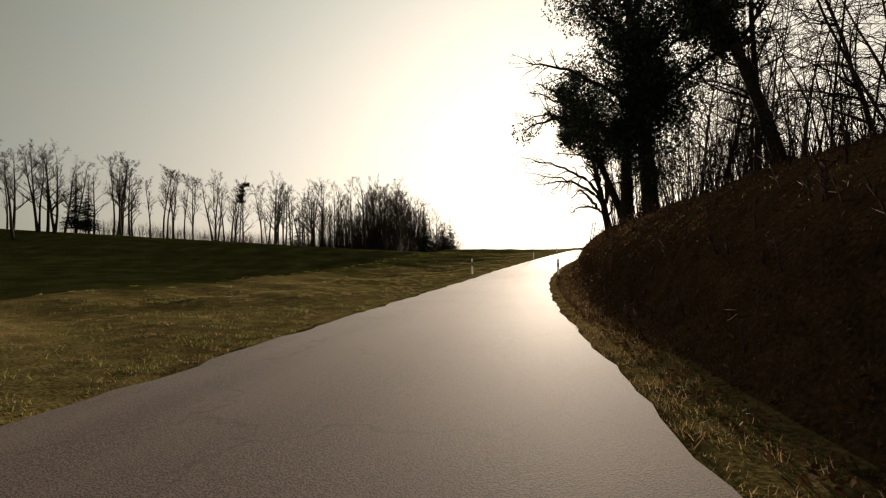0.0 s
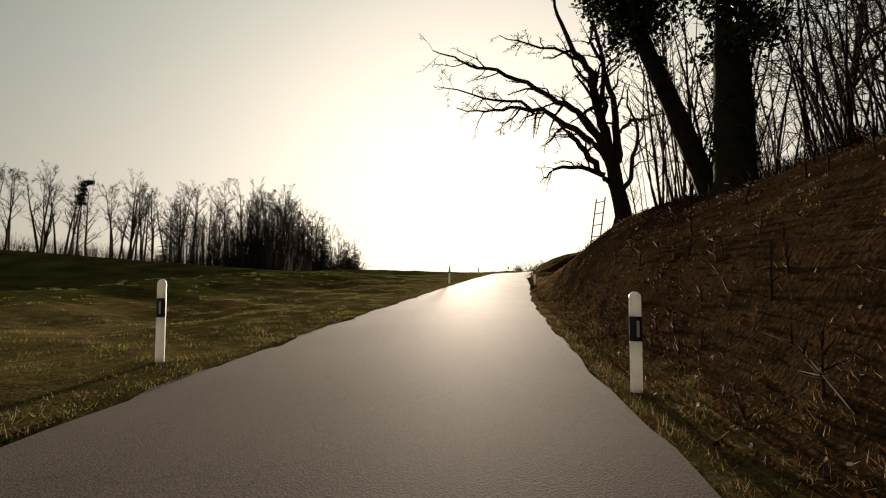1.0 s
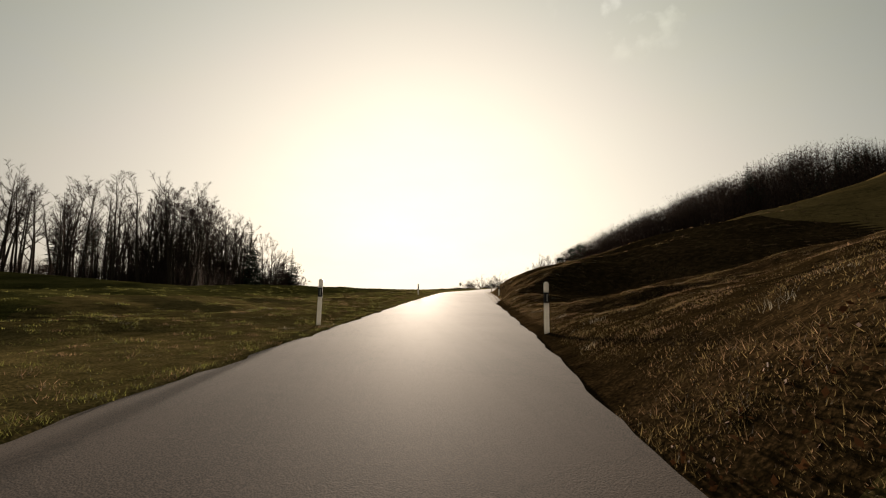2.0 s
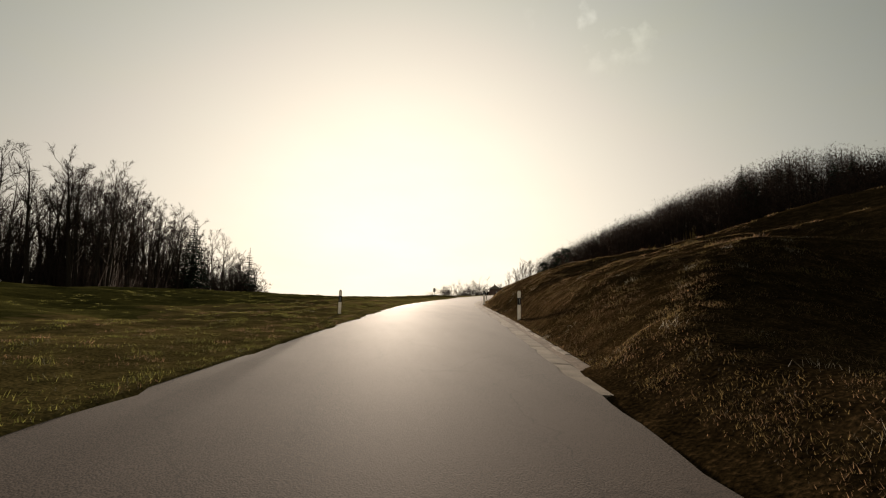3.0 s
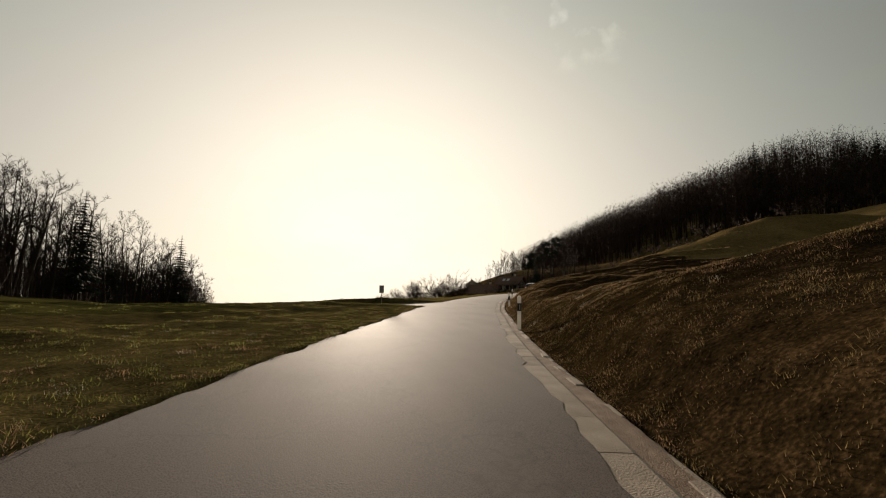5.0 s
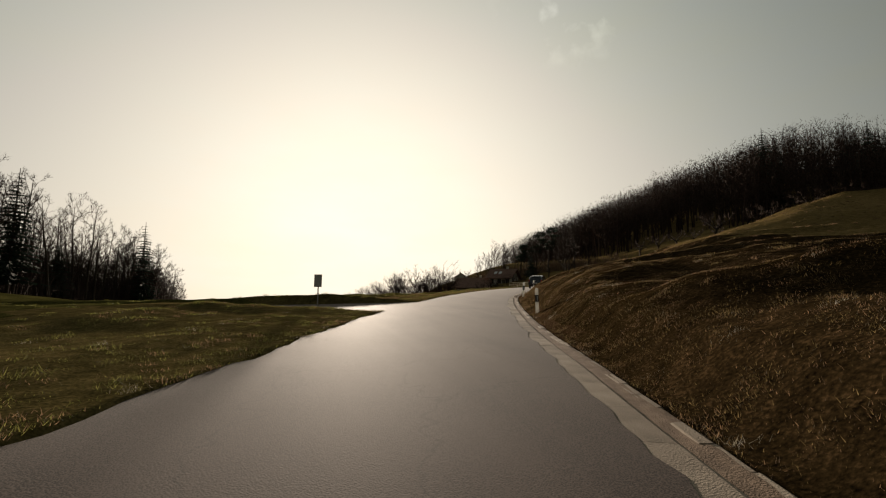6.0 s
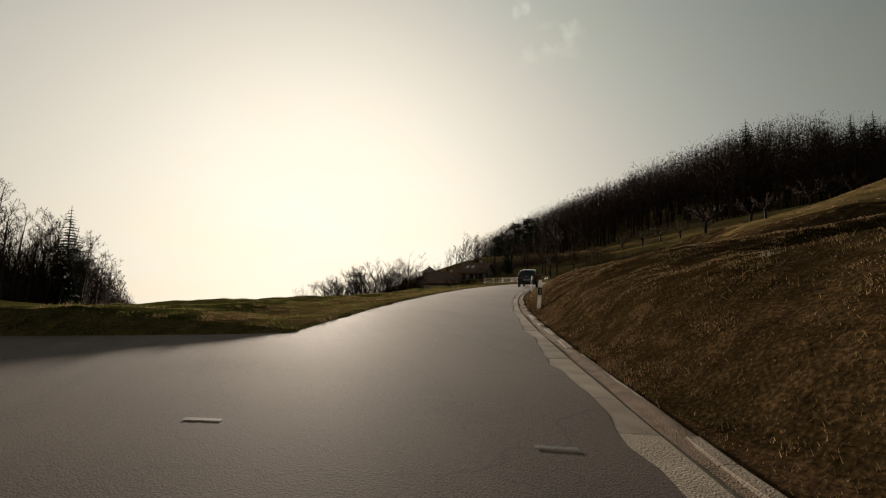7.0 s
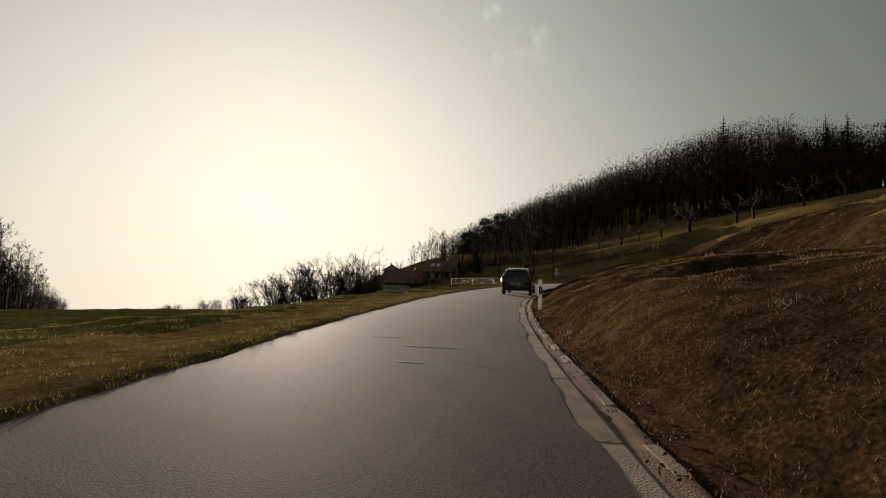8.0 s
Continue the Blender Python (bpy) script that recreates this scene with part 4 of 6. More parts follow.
def thicket_mesh(seed, n, area, height, mat, name, stem=0.018):
    """Brushwood: many thin stems with side twigs, joined."""
    rng = np.random.default_rng(seed)
    V, T = [], []
    xy = area(rng, n)
    z = ground_z(xy[:, 0], xy[:, 1])
    for (x, y), z0 in zip(xy, z):
        h = height * rng.uniform(0.5, 1.2)
        p = np.array([x, y, z0 - 0.1])
        d = np.array([rng.normal(0, 0.18), rng.normal(0, 0.18), 1.0])
        segs = [(p, d, h, stem + 0.004 * h)]
        for _ in range(6):
            t = rng.uniform(0.25, 0.95)
            q = p + d * h * t
            segs.append((q, d + rng.normal(0, 0.55, 3), h * rng.uniform(0.2, 0.45), stem * 0.6))
        for q, way, ln, r in segs:
            way = way / np.linalg.norm(way)
            e = q + way * ln + np.array([0, 0, 0.04 * ln])
            a = np.cross(way, [0.3, 0.8, 0.5])
            a = a / np.linalg.norm(a)
            b = np.cross(way, a)
            i = len(V)
            V += [q + a * r, q - 0.5 * a * r + 0.87 * b * r, q - 0.5 * a * r - 0.87 * b * r, e]
            T += [(i, i + 1, i + 3), (i + 1, i + 2, i + 3), (i + 2, i, i + 3)]
    return fast_mesh(name, np.array(V), np.array(T), mat)


def edge_area(rng, n):
    t = rng.random(n)
    side = rng.random(n) < 0.6
    x = np.where(side, edge_x(172 + 230 * t) + rng.uniform(-22, 1, n), -57 - 120 * t)
    y = np.where(side, 172 + 230 * t, 186 + 40 * np.sin(2.6 * t) - 62 * t * t + rng.uniform(0, 24, n))
    return np.column_stack([x, y])


ob = new("undergrowth", thicket_mesh(3, 5500, edge_area, 6.5, M_TWIG, "undergrowth", 0.05))
tagged(ob, "leafless brushwood under the trees of the wood", "undergrowth", kind="stuff")
# ---- trees on the bank beside the road ----
BANK = "old trees on the roadside bank"


def guided(w, start, hops, r0, r1, level, levels, counts, spread=0.55, shrink=0.42, lift=0.03, first=0.3):
    """A limb led through given hops (dx, dy, dz), bent a little between them."""
    pts = [Vector(start)]
    for h in hops:
        a, b = pts[-1], pts[-1] + Vector(h)
        for f in (1 / 3, 2 / 3):
            pts.append(a.lerp(b, f) + Vector([w.rng.gauss(0, 0.05 * (b - a).length) for _ in range(3)]))
        pts.append(b)
    w.limb(pts, r0, r1, level, levels, counts, spread, shrink, lift, first)
    return pts


def root_flare(w, r):
    for k in range(6):
        a = k * math.tau / 6 + w.rng.random()
        d = Vector((math.cos(a), math.sin(a), 0))
        w.tube([d * r * 0.3 + Vector((0, 0, 0.7)), d * r * 0.75 + Vector((0, 0, 0.2)), d * r * 1.5 + Vector((0, 0, -0.35))],
               [r * 0.4, r * 0.38, r * 0.16], 6, False)


def led_limb(w, pts, r0, r1, counts, spread=0.55, shrink=0.3, lift=0.0, first=0.25):
    """A limb through given points (x, y, z), bent a little between them."""
    out = [Vector(pts[0])]
    for q in pts[1:]:
        a, b = out[-1], Vector(q)
        for f in (1 / 3, 2 / 3):
            out.append(a.lerp(b, f) + Vector([w.rng.gauss(0, 0.045 * (b - a).length) for _ in range(3)]))
        out.append(b)
    w.limb(out, r0, r1, 1, 4, counts, spread, shrink, lift, first)


def build_oak():
    w = Wood(21)
    w.fine = 0.008
    w.crook = 0.3
    root_flare(w, 0.34)
    w.limb([Vector(p) for p in ((0.05, 0, -0.7), (0.0, 0, 0.4), (-0.1, 0, 1.0), (-0.25, 0.02, 1.7), (-0.35, 0.05, 2.6))], 0.37, 0.27, 1, 1, (0, 0, 0), 0.5, 0.3)
    fine, full = (5, 8, 6, 5), (5, 13, 8, 5)
    # low crooked arm, and the limbs that sweep out over the road
    led_limb(w, [(-0.3, 0, 1.55), (-0.85, -0.1, 2.1), (-1.35, -0.1, 2.3), (-2.35, -0.2, 2.35), (-2.9, -0.3, 2.1), (-3.3, -0.4, 1.7)], 0.14, 0.02, fine, 0.5, 0.3)
    led_limb(w, [(-0.7, -0.05, 2.05), (-1.3, 0.0, 2.75), (-1.75, -0.1, 3.4), (-2.3, -0.1, 3.9), (-2.7, -0.2, 3.5), (-3.1, -0.3, 3.1)], 0.15, 0.02, fine, 0.55, 0.32, -0.01)
    led_limb(w, [(-0.4, 0, 2.5), (-0.9, 0.15, 3.3), (-1.5, 0.2, 3.8), (-2.4, 0.2, 4.35), (-3.0, 0.1, 4.75), (-4.3, 0.0, 4.75), (-5.3, 0.0, 4.55), (-6.4, -0.1, 4.65)], 0.18, 0.02, full, 0.55, 0.24)
    led_limb(w, [(-2.9, 0.1, 4.7), (-4.3, 0.5, 5.2), (-5.7, 0.7, 5.55), (-7.1, 0.7, 5.85)], 0.08, 0.015, full, 0.55, 0.3)
    led_limb(w, [(-3.8, 0.05, 4.75), (-4.3, -0.2, 4.2), (-4.8, -0.3, 3.7)], 0.05, 0.012, fine, 0.5, 0.4)
    led_limb(w, [(-0.5, 0.1, 3.0), (-0.85, 0.2, 3.7), (-1.7, 0.4, 4.85), (-2.55, 0.5, 5.4), (-3.5, 0.5, 6.0), (-4.7, 0.6, 6.55), (-5.8, 0.5, 6.65), (-6.4, 0.5, 7.0), (-7.3, 0.4, 7.2)], 0.17, 0.02, full, 0.55, 0.24)
    # the main stem goes on up, with a second beside it
    led_limb(w, [(-0.35, 0.05, 2.4), (-0.55, 0.1, 3.6), (-0.75, 0.1, 4.5), (-1.05, 0.1, 5.85), (-1.35, 0.2, 6.85), (-1.95, 0.2, 7.8), (-2.4, 0.2, 9.0), (-2.6, 0.0, 10.5)], 0.25, 0.03, full, 0.55, 0.24, 0.02)
    led_limb(w, [(-1.35, 0.2, 6.7), (-2.1, -0.2, 6.85), (-3.7, -0.4, 7.1), (-4.8, -0.6, 7.3)], 0.08, 0.015, full, 0.55, 0.3)
    led_limb(w, [(-0.2, 0.0, 2.6), (-0.05, 0.25, 3.4), (0.0, 0.4, 4.5), (-0.2, 0.5, 5.8), (-0.4, 0.5, 6.9), (-0.85, 0.6, 7.8), (-0.8, 0.6, 9.5)], 0.2, 0.03, full, 0.55, 0.26, 0.02)
    led_limb(w, [(-0.05, -0.1, 1.5), (0.25, -0.2, 1.9), (0.5, -0.2, 3.1), (0.62, -0.1, 4.1), (0.3, 0.0, 4.9), (0.5, 0.1, 5.8)], 0.11, 0.02, fine, 0.5, 0.28, 0.02)
    led_limb(w, [(0.1, 0.3, 3.9), (0.6, 0.3, 4.4), (1.3, 0.4, 4.5), (2.2, 0.5, 4.8)], 0.1, 0.02, full, 0.5, 0.3, 0.01)
    led_limb(w, [(-0.4, 0.1, 2.9), (-0.6, 1.0, 4.2), (-0.9, 2.2, 5.6), (-1.6, 3.4, 6.8)], 0.15, 0.02, full, 0.55, 0.28, 0.02)
    led_limb(w, [(-0.7, 0.1, 4.3), (-0.9, -0.7, 5.6), (-1.5, -1.5, 7.2), (-2.2, -2.0, 8.6)], 0.13, 0.02, full, 0.55, 0.28, 0.02)
    x, y = 10.3, 39.3
    return tree_thing("oak_tree", w, pose(x, y, 2.75), "gnarled leafless oak with wide crooked limbs over the road", BANK)


def ivy_mass(clumps, per, size, seed):
    """Small ivy leaves in tufts; each clump is (centre, radius)."""
    rng = np.random.default_rng(seed)
    c = np.array([tuple(p) for p, _ in clumps])
    r = np.array([q for _, q in clumps])
    k = np.maximum(3, (per * r ** 2).astype(int))
    c, r = np.repeat(c, k, 0), np.repeat(r, k)
    d = rng.normal(0, 1, c.shape)
    d = d / np.linalg.norm(d, axis=1)[:, None] * (r * rng.random(len(r)) ** 0.45)[:, None]
    return leaves_at(c + d, (0.05, 0.05, 0.05), 2, size, seed + 1, M_IVY, "ivy")


def along(pts, n):
    return [a.lerp(b, i / n) for a, b in zip(pts, pts[1:]) for i in range(n)]


def build_ivy_tree(seed, x, y, lean, height, r, label, limbs, counts=(9, 6, 5), first=0.45, thin=(0.5, 6), mass=(6, 13), mass_r=0.5, per=420, wander=0.03, reach=4.2):
    """A stem with guided limbs; thin ivy climbs the stem over one height, tufts fill the crown over another."""
    w = Wood(seed)
    w.fine = 0.011
    rng = w.rng
    root_flare(w, r)
    pts = w.path(Vector((0, 0, -0.6)), Vector((lean[0], lean[1], 1)), height, 10, wander, 0.02)
    w.limb(pts, r, r * 0.25, 0, 3, counts, 0.6, 0.34, 0.03, first)
    led = []
    for k, hops, lr in limbs:
        led.append(guided(w, pts[k], hops, lr, 0.03, 1, 3, (5, 10, 6), 0.55, 0.34))
    climb = []
    for p in along(pts, 14):
        if thin[0] < p.z < thin[1]:
            f = max(0.3, 1 - 0.7 * p.z / height)
            a = rng.random() * math.tau
            climb.append((p + Vector((math.cos(a), math.sin(a), 0)) * r * f * 0.95, rng.uniform(0.08, 0.2) * (2.0 if mass_r > 1 else 1.0)))
    clumps = []
    for p in along(pts, 5):
        if mass[0] < p.z < mass[1]:
            for _ in range(2):
                clumps.append((p + Vector([rng.gauss(0, mass_r * 0.8) for _ in range(3)]), mass_r * rng.uniform(0.5, 1.15)))
    for lp in led:
        for p in along(lp, 3):
            if p.z > mass[0] * 0.8 and abs(p.x) < reach and rng.random() < 0.85:      # the limb ends stay bare
                clumps.append((p + Vector([rng.gauss(0, mass_r * 0.4) for _ in range(3)]), mass_r * rng.uniform(0.4, 1.0)))
    for lp, _ in w.limbs[1:]:
        for p in lp[1:-1]:
            if mass[0] < p.z < mass[1] and rng.random() < 0.5:
                clumps.append((p, mass_r * rng.uniform(0.25, 0.7)))
    base = tree_thing("ivy_tree", w, pose(x, y, z_at(x, y) - 0.2), label, BANK, ivy=ivy_mass(climb, 900, 0.05, seed + 1) if climb else None)
    if clumps:
        child("ivy", ivy_mass(clumps, per, 0.08, seed + 2), base, "bushy mass of ivy in the crown")
    return base


build_oak()
build_ivy_tree(31, 10.3, 33.1, (0.02, 0.0), 15, 0.5, "thick upright tree stem wrapped in ivy",
               [(6, [(0.9, -0.2, 1.2), (1.0, 0.3, 1.0), (0.7, 0.2, 1.2)], 0.14), (4, [(-0.8, 0.2, 1.1), (-0.8, 0.3, 1.2), (-0.5, 0.2, 1.3)], 0.11)], first=0.4, thin=(0.4, 9), mass=(4.0, 13), mass_r=0.72, per=250)
build_ivy_tree(32, 10.85, 34.6, (-0.36, -0.02), 13, 0.32, "leaning tree stem with patches of ivy",
               [(5, [(-0.8, -0.3, 1.0), (-0.9, 0.2, 0.9), (-0.8, 0.1, 0.8)], 0.12), (6, [(-1.1, -0.6, 0.9), (-1.2, -0.9, 0.6), (-1.1, -0.8, 0.2), (-1.0, -0.5, -0.3), (-0.9, -0.3, -0.5)], 0.13),
                (7, [(-1.0, -0.5, 0.9), (-1.2, -0.6, 0.8), (-1.2, -0.4, 0.5), (-1.1, -0.3, 0.2)], 0.12), (6, [(-0.8, -1.2, 0.3), (-0.9, -1.0, -0.3), (-0.9, -0.5, -0.6)], 0.09),
                (8, [(-1.1, -0.2, 0.9), (-1.3, -0.3, 0.8), (-1.2, -0.2, 0.6)], 0.1)], first=0.5, thin=(3.0, 6.5), mass=(5.0, 12.5), mass_r=0.8, per=240, reach=5.0)
build_ivy_tree(33, 9.8, 25.2, (-0.03, 0.05), 16, 0.5, "big roadside tree smothered in ivy",
               [(3, [(-1.6, 0.2, 1.0), (-1.7, -0.2, 0.8), (-1.4, 0.2, 0.2), (-1.2, 0.1, -0.2), (-0.9, 0.1, -0.3)], 0.17), (4, [(-1.4, -0.3, 1.4), (-1.9, 0.2, 1.3), (-1.8, 0.2, 0.8), (-1.2, 0, 0.3)], 0.16),
                (4, [(1.5, 0.2, 1.5), (1.7, 0.3, 1.4), (1.8, 0.0, 0.9), (1.4, 0.1, 0.2)], 0.2), (5, [(1.2, -0.4, 1.6), (1.5, -0.2, 1.6), (1.2, 0.2, 1.0)], 0.16),
                (6, [(-0.9, 0.3, 1.5), (-1.4, 0.2, 1.6), (-1.2, 0.2, 1.2)], 0.14), (4, [(0.2, -1.2, 1.2), (0.3, -1.4, 1.1)], 0.13), (5, [(0.3, -1.0, 1.5), (0.9, -0.8, 1.4), (1.2, -0.3, 1.4)], 0.14)],
               (14, 7, 5), 0.35, (0.2, 5), (3.0, 15.5), 1.35, 135)
build_ivy_tree(34, 13.3, 18.4, (-0.33, 0.0), 14, 0.3, "tree leaning out over the bank, its crown full of ivy",
               [(5, [(-0.9, -0.5, 1.0), (-1.0, -0.3, 0.8), (-0.9, 0.2, 0.6)], 0.12), (6, [(0.7, 0.6, 1.2), (0.8, 0.3, 1.0)], 0.11)], first=0.45, thin=(1.0, 6), mass=(6.5, 12.5), mass_r=0.7, per=240)

# saplings and shrubs behind
random.seed(5)
SAP = "saplings on the bank"
saps = []
for i in range(4):
    w = Wood(60 + i)
    w.fine = 0.01
    for k in range(3):
        a = random.random() * math.tau
        h = random.uniform(4.5, 7.5)
        pts = w.path(Vector((0.3 * math.cos(a), 0.3 * math.sin(a), -0.3)), Vector((0.25 * math.cos(a), 0.25 * math.sin(a), 1)), h, 6, 0.06, 0.0)
        w.limb(pts, 0.05 * random.uniform(0.6, 1.2), 0.012, 1, 3, (0, 9, 5), 0.5, 0.3, 0.04, 0.25)
    x, y = 15 + i, 12 + 9 * i
    saps.append(tree_thing("sapling", w, pose(x, y, z_at(x, y) - 0.1), "cluster of thin saplings with a few dead leaves", SAP))
    child("leaves", leaves_at([p for k, p in enumerate(w.thin[0]) if k % 9 == 0 and p.z > 0.8], (0.12, 0.12, 0.12), 1, 0.03, 300 + i, M_LEAF, "leaves"), saps[-1], "a few brown dead leaves")
for k in range(70):
    y = random.uniform(-6, 47)
    x = 9.5 + 0.10 * max(0, y - 20) + random.uniform(2.0, 15)
    if y > 38.5 + 0.74 * (x - 5.85):
        continue
    ob = copy_thing(random.choice(saps), pose(x, y, z_at(x, y) - 0.1, 0, 0, random.random() * 360))
    s = random.uniform(0.6, 1.25)
    ob.scale = (s, s, s)
# taller trees further up the bank
tall = []
for i in range(2):
    w = Wood(280 + i)
    w.fine = 0.013
    pts = w.path(Vector((0, 0, -0.4)), Vector((-0.08, 0.03, 1)), 16, 9, 0.05, 0.04)
    w.limb(pts, 0.17, 0.03, 0, 3, (18, 10, 7), 0.6, 0.32, 0.03, 0.2)
    x, y = 16 + 4 * i, 24 - 7 * i
    tall.append(tree_thing("bank_tree", w, pose(x, y, z_at(x, y) - 0.2), "tall leafless tree on the bank", BANK))
for x, y in [(14.5, 13), (18, 19), (22, 26), (15.5, 30), (19, 32), (24, 20), (26, 29), (17, 37), (21, 37.5), (13.5, 22), (28, 24)]:
    ob = copy_thing(random.choice(tall), pose(x, y, z_at(x, y) - 0.2, random.gauss(0, 2), random.gauss(0, 2), random.random() * 360))
    sc = random.uniform(0.75, 1.1)
    ob.scale = (sc, sc, sc)
# slender young trees crowding the top of the bank
POLES = "young trees crowding the bank"
poles = []
for i in range(5):
    w = Wood(260 + i)
    w.fine = 0.012
    h = random.uniform(8.5, 13)
    pts = w.path(Vector((0, 0, -0.3)), Vector((random.gauss(0, 0.08), random.gauss(0, 0.08), 1)), h, 8, 0.05, 0.03)
    w.limb(pts, random.uniform(0.04, 0.075), 0.012, 1, 3, (0, 22, 8), 0.75, 0.3, 0.0, 0.15)
    x, y = 14 + 1.7 * i, 20 + 5 * i
    poles.append(tree_thing("young_tree", w, pose(x, y, z_at(x, y) - 0.1), "slender leafless young tree on the bank", POLES))
for k in range(135):
    y = random.uniform(2, 47)
    x = 11.5 + 0.10 * max(0, y - 20) + 18 * random.random() ** 1.3
    if y > 38.5 + 0.74 * (x - 5.85):
        continue
    ob = copy_thing(random.choice(poles), pose(x, y, z_at(x, y) - 0.1, random.gauss(0, 3), random.gauss(0, 3), random.random() * 360))
    s = random.uniform(0.6, 1.15) * (0.6 if y > 40 else 1.0)
    ob.scale = (s, s, s)
for k in range(34):                      # the dense brush behind the ivy-clad stems
    y = random.uniform(29, 41)
    x = 11.8 + 9 * random.random() ** 1.2
    if y > 37.5 + 0.74 * (x - 5.85):
        continue
    ob = copy_thing(random.choice(saps), pose(x, y, z_at(x, y) - 0.1, 0, 0, random.random() * 360))
    s = random.uniform(0.7, 1.2)
    ob.scale = (s, s, s)
for x, y, s in [(12.2, 40.6, 0.4), (11.4, 37.0, 0.4), (10.9, 40.0, 0.3), (10.1, 36.2, 0.75), (10.5, 36.6, 1.0), (10.8, 36.0, 1.05), (11.2, 36.5, 1.1), (11.6, 36.2, 1.0), (11.0, 37.2, 0.9), (11.3, 35.3, 1.1),
                (10.5, 35.6, 0.9), (12.0, 35.6, 1.2), (12.2, 36.8, 1.15)]:
    ob = copy_thing(random.choice(saps), pose(x, y, z_at(x, y) - 0.1, 0, 0, random.random() * 360))
    ob.scale = (s, s, s)


# ---- old wooden ladder stand against the oak ----
def build_ladder():
    x, y = 8.55, 37.75
    z = z_at(x, y)
    base = thing("wooden_ladder", pose(x, y, z - 0.15, 0, 12, 25), "old grey wooden ladder leaning on the oak", "ladder")
    for sx in (-0.2, 0.2):
        part("rail", rod(0.024, 0.022, 1.75, pose(0, sx, 0)), M_WOOD, base)
    for k in range(4):
        part("rung", rod(0.016, 0.016, 0.42, pose(0, -0.21, 0.35 + 0.42 * k, -90, 0, 0)), M_WOOD, base)


build_ladder()


def bank_area(rng, n):
    s = rng.uniform(-4, 36.5, n)
    o = 2.0 + 9 * rng.random(n) ** 1.1
    return at_road(s, o)[:, :2]


ob = new("bramble", thicket_mesh(9, 1000, bank_area, 0.5, M_TWIG, "bramble"))
tagged(ob, "tangled leafless brambles on the shady bank", "bramble", kind="stuff")

# fallen leaves on the bank
rng = np.random.default_rng(12)
s_, o_ = rng.uniform(-2, 46, 22000), 1.5 + 8 * rng.random(22000) ** 1.4
P = at_road(s_, o_)
P[:, 2] = ground_z(P[:, 0], P[:, 1]) + 0.03
ob = new("fallen_leaves", leaves_at(P, (0.02, 0.02, 0.015), 1, 0.03, 13, M_LEAF, "fallen_leaves"))
tagged(ob, "brown fallen leaves scattered on the bank", "leaves", kind="stuff")
s_, o_ = rng.uniform(136, 156, 900), right_edge(146) + 0.3 + 0.5 * rng.random(900) ** 0.7
P = at_road(s_, o_, 0.045)
ob = new("fallen_leaves", leaves_at(P, (0.03, 0.03, 0.006), 1, 0.02, 14, M_LEAF, "fallen_leaves"))
tagged(ob, "russet leaves drifted against the kerb", "leaves", kind="stuff")
# ---- wooded hill on the right ----
def far_wood():
    """The closed bare wood on the hillside: many small trees of stems and fine twigs, joined."""
    rng = np.random.default_rng(4)
    n = 2500
    pts = []
    while len(pts) < n:
        u, v = rng.uniform(92, 330), rng.uniform(-110, 300)
        y = 170 + v
        x = u + 0.2 * y
        if not in_far_wood(u, y):
            continue
        if rng.random() > (0.45 if in_far_wood(u - 40, y) else 1.0):
            continue
        pts.append((x, y))
    pts = np.array(pts)
    h = rng.uniform(17.4, 21.2, n) * (1.0 + 0.5 * step(185, 235, pts[:, 1]))
    h = h * np.where(rng.random(n) < 0.3, 0.6, 1.0)          # younger trees fill the gaps between the stems
    return tagged(crown_trees("far_wood", pts, h, 6, 8, 185, 0.12, 0.2, 0.32, 0.012, 0.10, (0.035, 0.08), 0.45), "dense leafless wood covering the hillside", "wood", kind="stuff")


far_wood()
random.seed(23)
for x, y, sc in [(179, 222, 1.2), (210, 207, 1.12), (217, 204, 1.05), (184, 220, 0.95), (203, 210, 0.95), (265, 279, 1.0), (278, 280, 0.8), (300, 262, 0.95), (322, 255, 1.05), (330, 252, 1.0), (345, 246, 0.9), (360, 240, 1.0), (240, 300, 0.6), (310, 258, 0.8), (372, 236, 1.1)]:
    ob = plant(spruces, x, y, sc * 1.1, random.random() * 360)
    tagged(ob, "dark spruce standing above the hillside wood", group="spruces on the hill")

# ---- orchard on the slope ----
ORCH = "old fruit trees on the slope"
orch = []
for i in range(4):
    w = Wood(80 + i)
    w.fine = 0.022
    x, y = ((119, 230), (134, 203), (150, 182), (152, 176))[i]
    w.limb([Vector((0, 0, -0.3)), Vector((0.05, 0, 0.7)), Vector((0, 0.08, 1.5))], 0.2, 0.16, 1, 1, (0, 0), 0.5, 0.3)
    for k in range(6):
        a = k * math.tau / 6 + w.rng.random()
        d = (math.cos(a), math.sin(a))
        guided(w, (0, 0.05, 1.35), [(0.7 * d[0], 0.7 * d[1], 0.6), (0.8 * d[0], 0.8 * d[1], 0.5), (0.5 * d[0], 0.5 * d[1], 0.7)], 0.1, 0.02, 1, 3, (0, 10, 6), 0.6, 0.42, 0.05)
    orch.append(tree_thing("fruit_tree", w, pose(x, y, z_at(x, y) - 0.1, 0, 0, 50 * i), "small gnarled leafless fruit tree on the meadow slope", ORCH))
for x, y, sc in [(126, 225, 1.3), (124.7, 215.7, 1.3), (136, 220, 1.2), (131.5, 208.9, 1.2), (129.4, 199.5, 1.8), (140, 195, 1.6), (137, 189.4, 1.4), (135.5, 179, 1.5), (143, 175, 1.3),
                 (150, 168, 1.4), (158, 166, 1.3)]:
    ob = copy_thing(random.choice(orch), pose(x, y, z_at(x, y) - 0.1, 0, 0, random.random() * 360))
    ob.scale = (1.18 * sc, 1.18 * sc, 1.12 * sc)


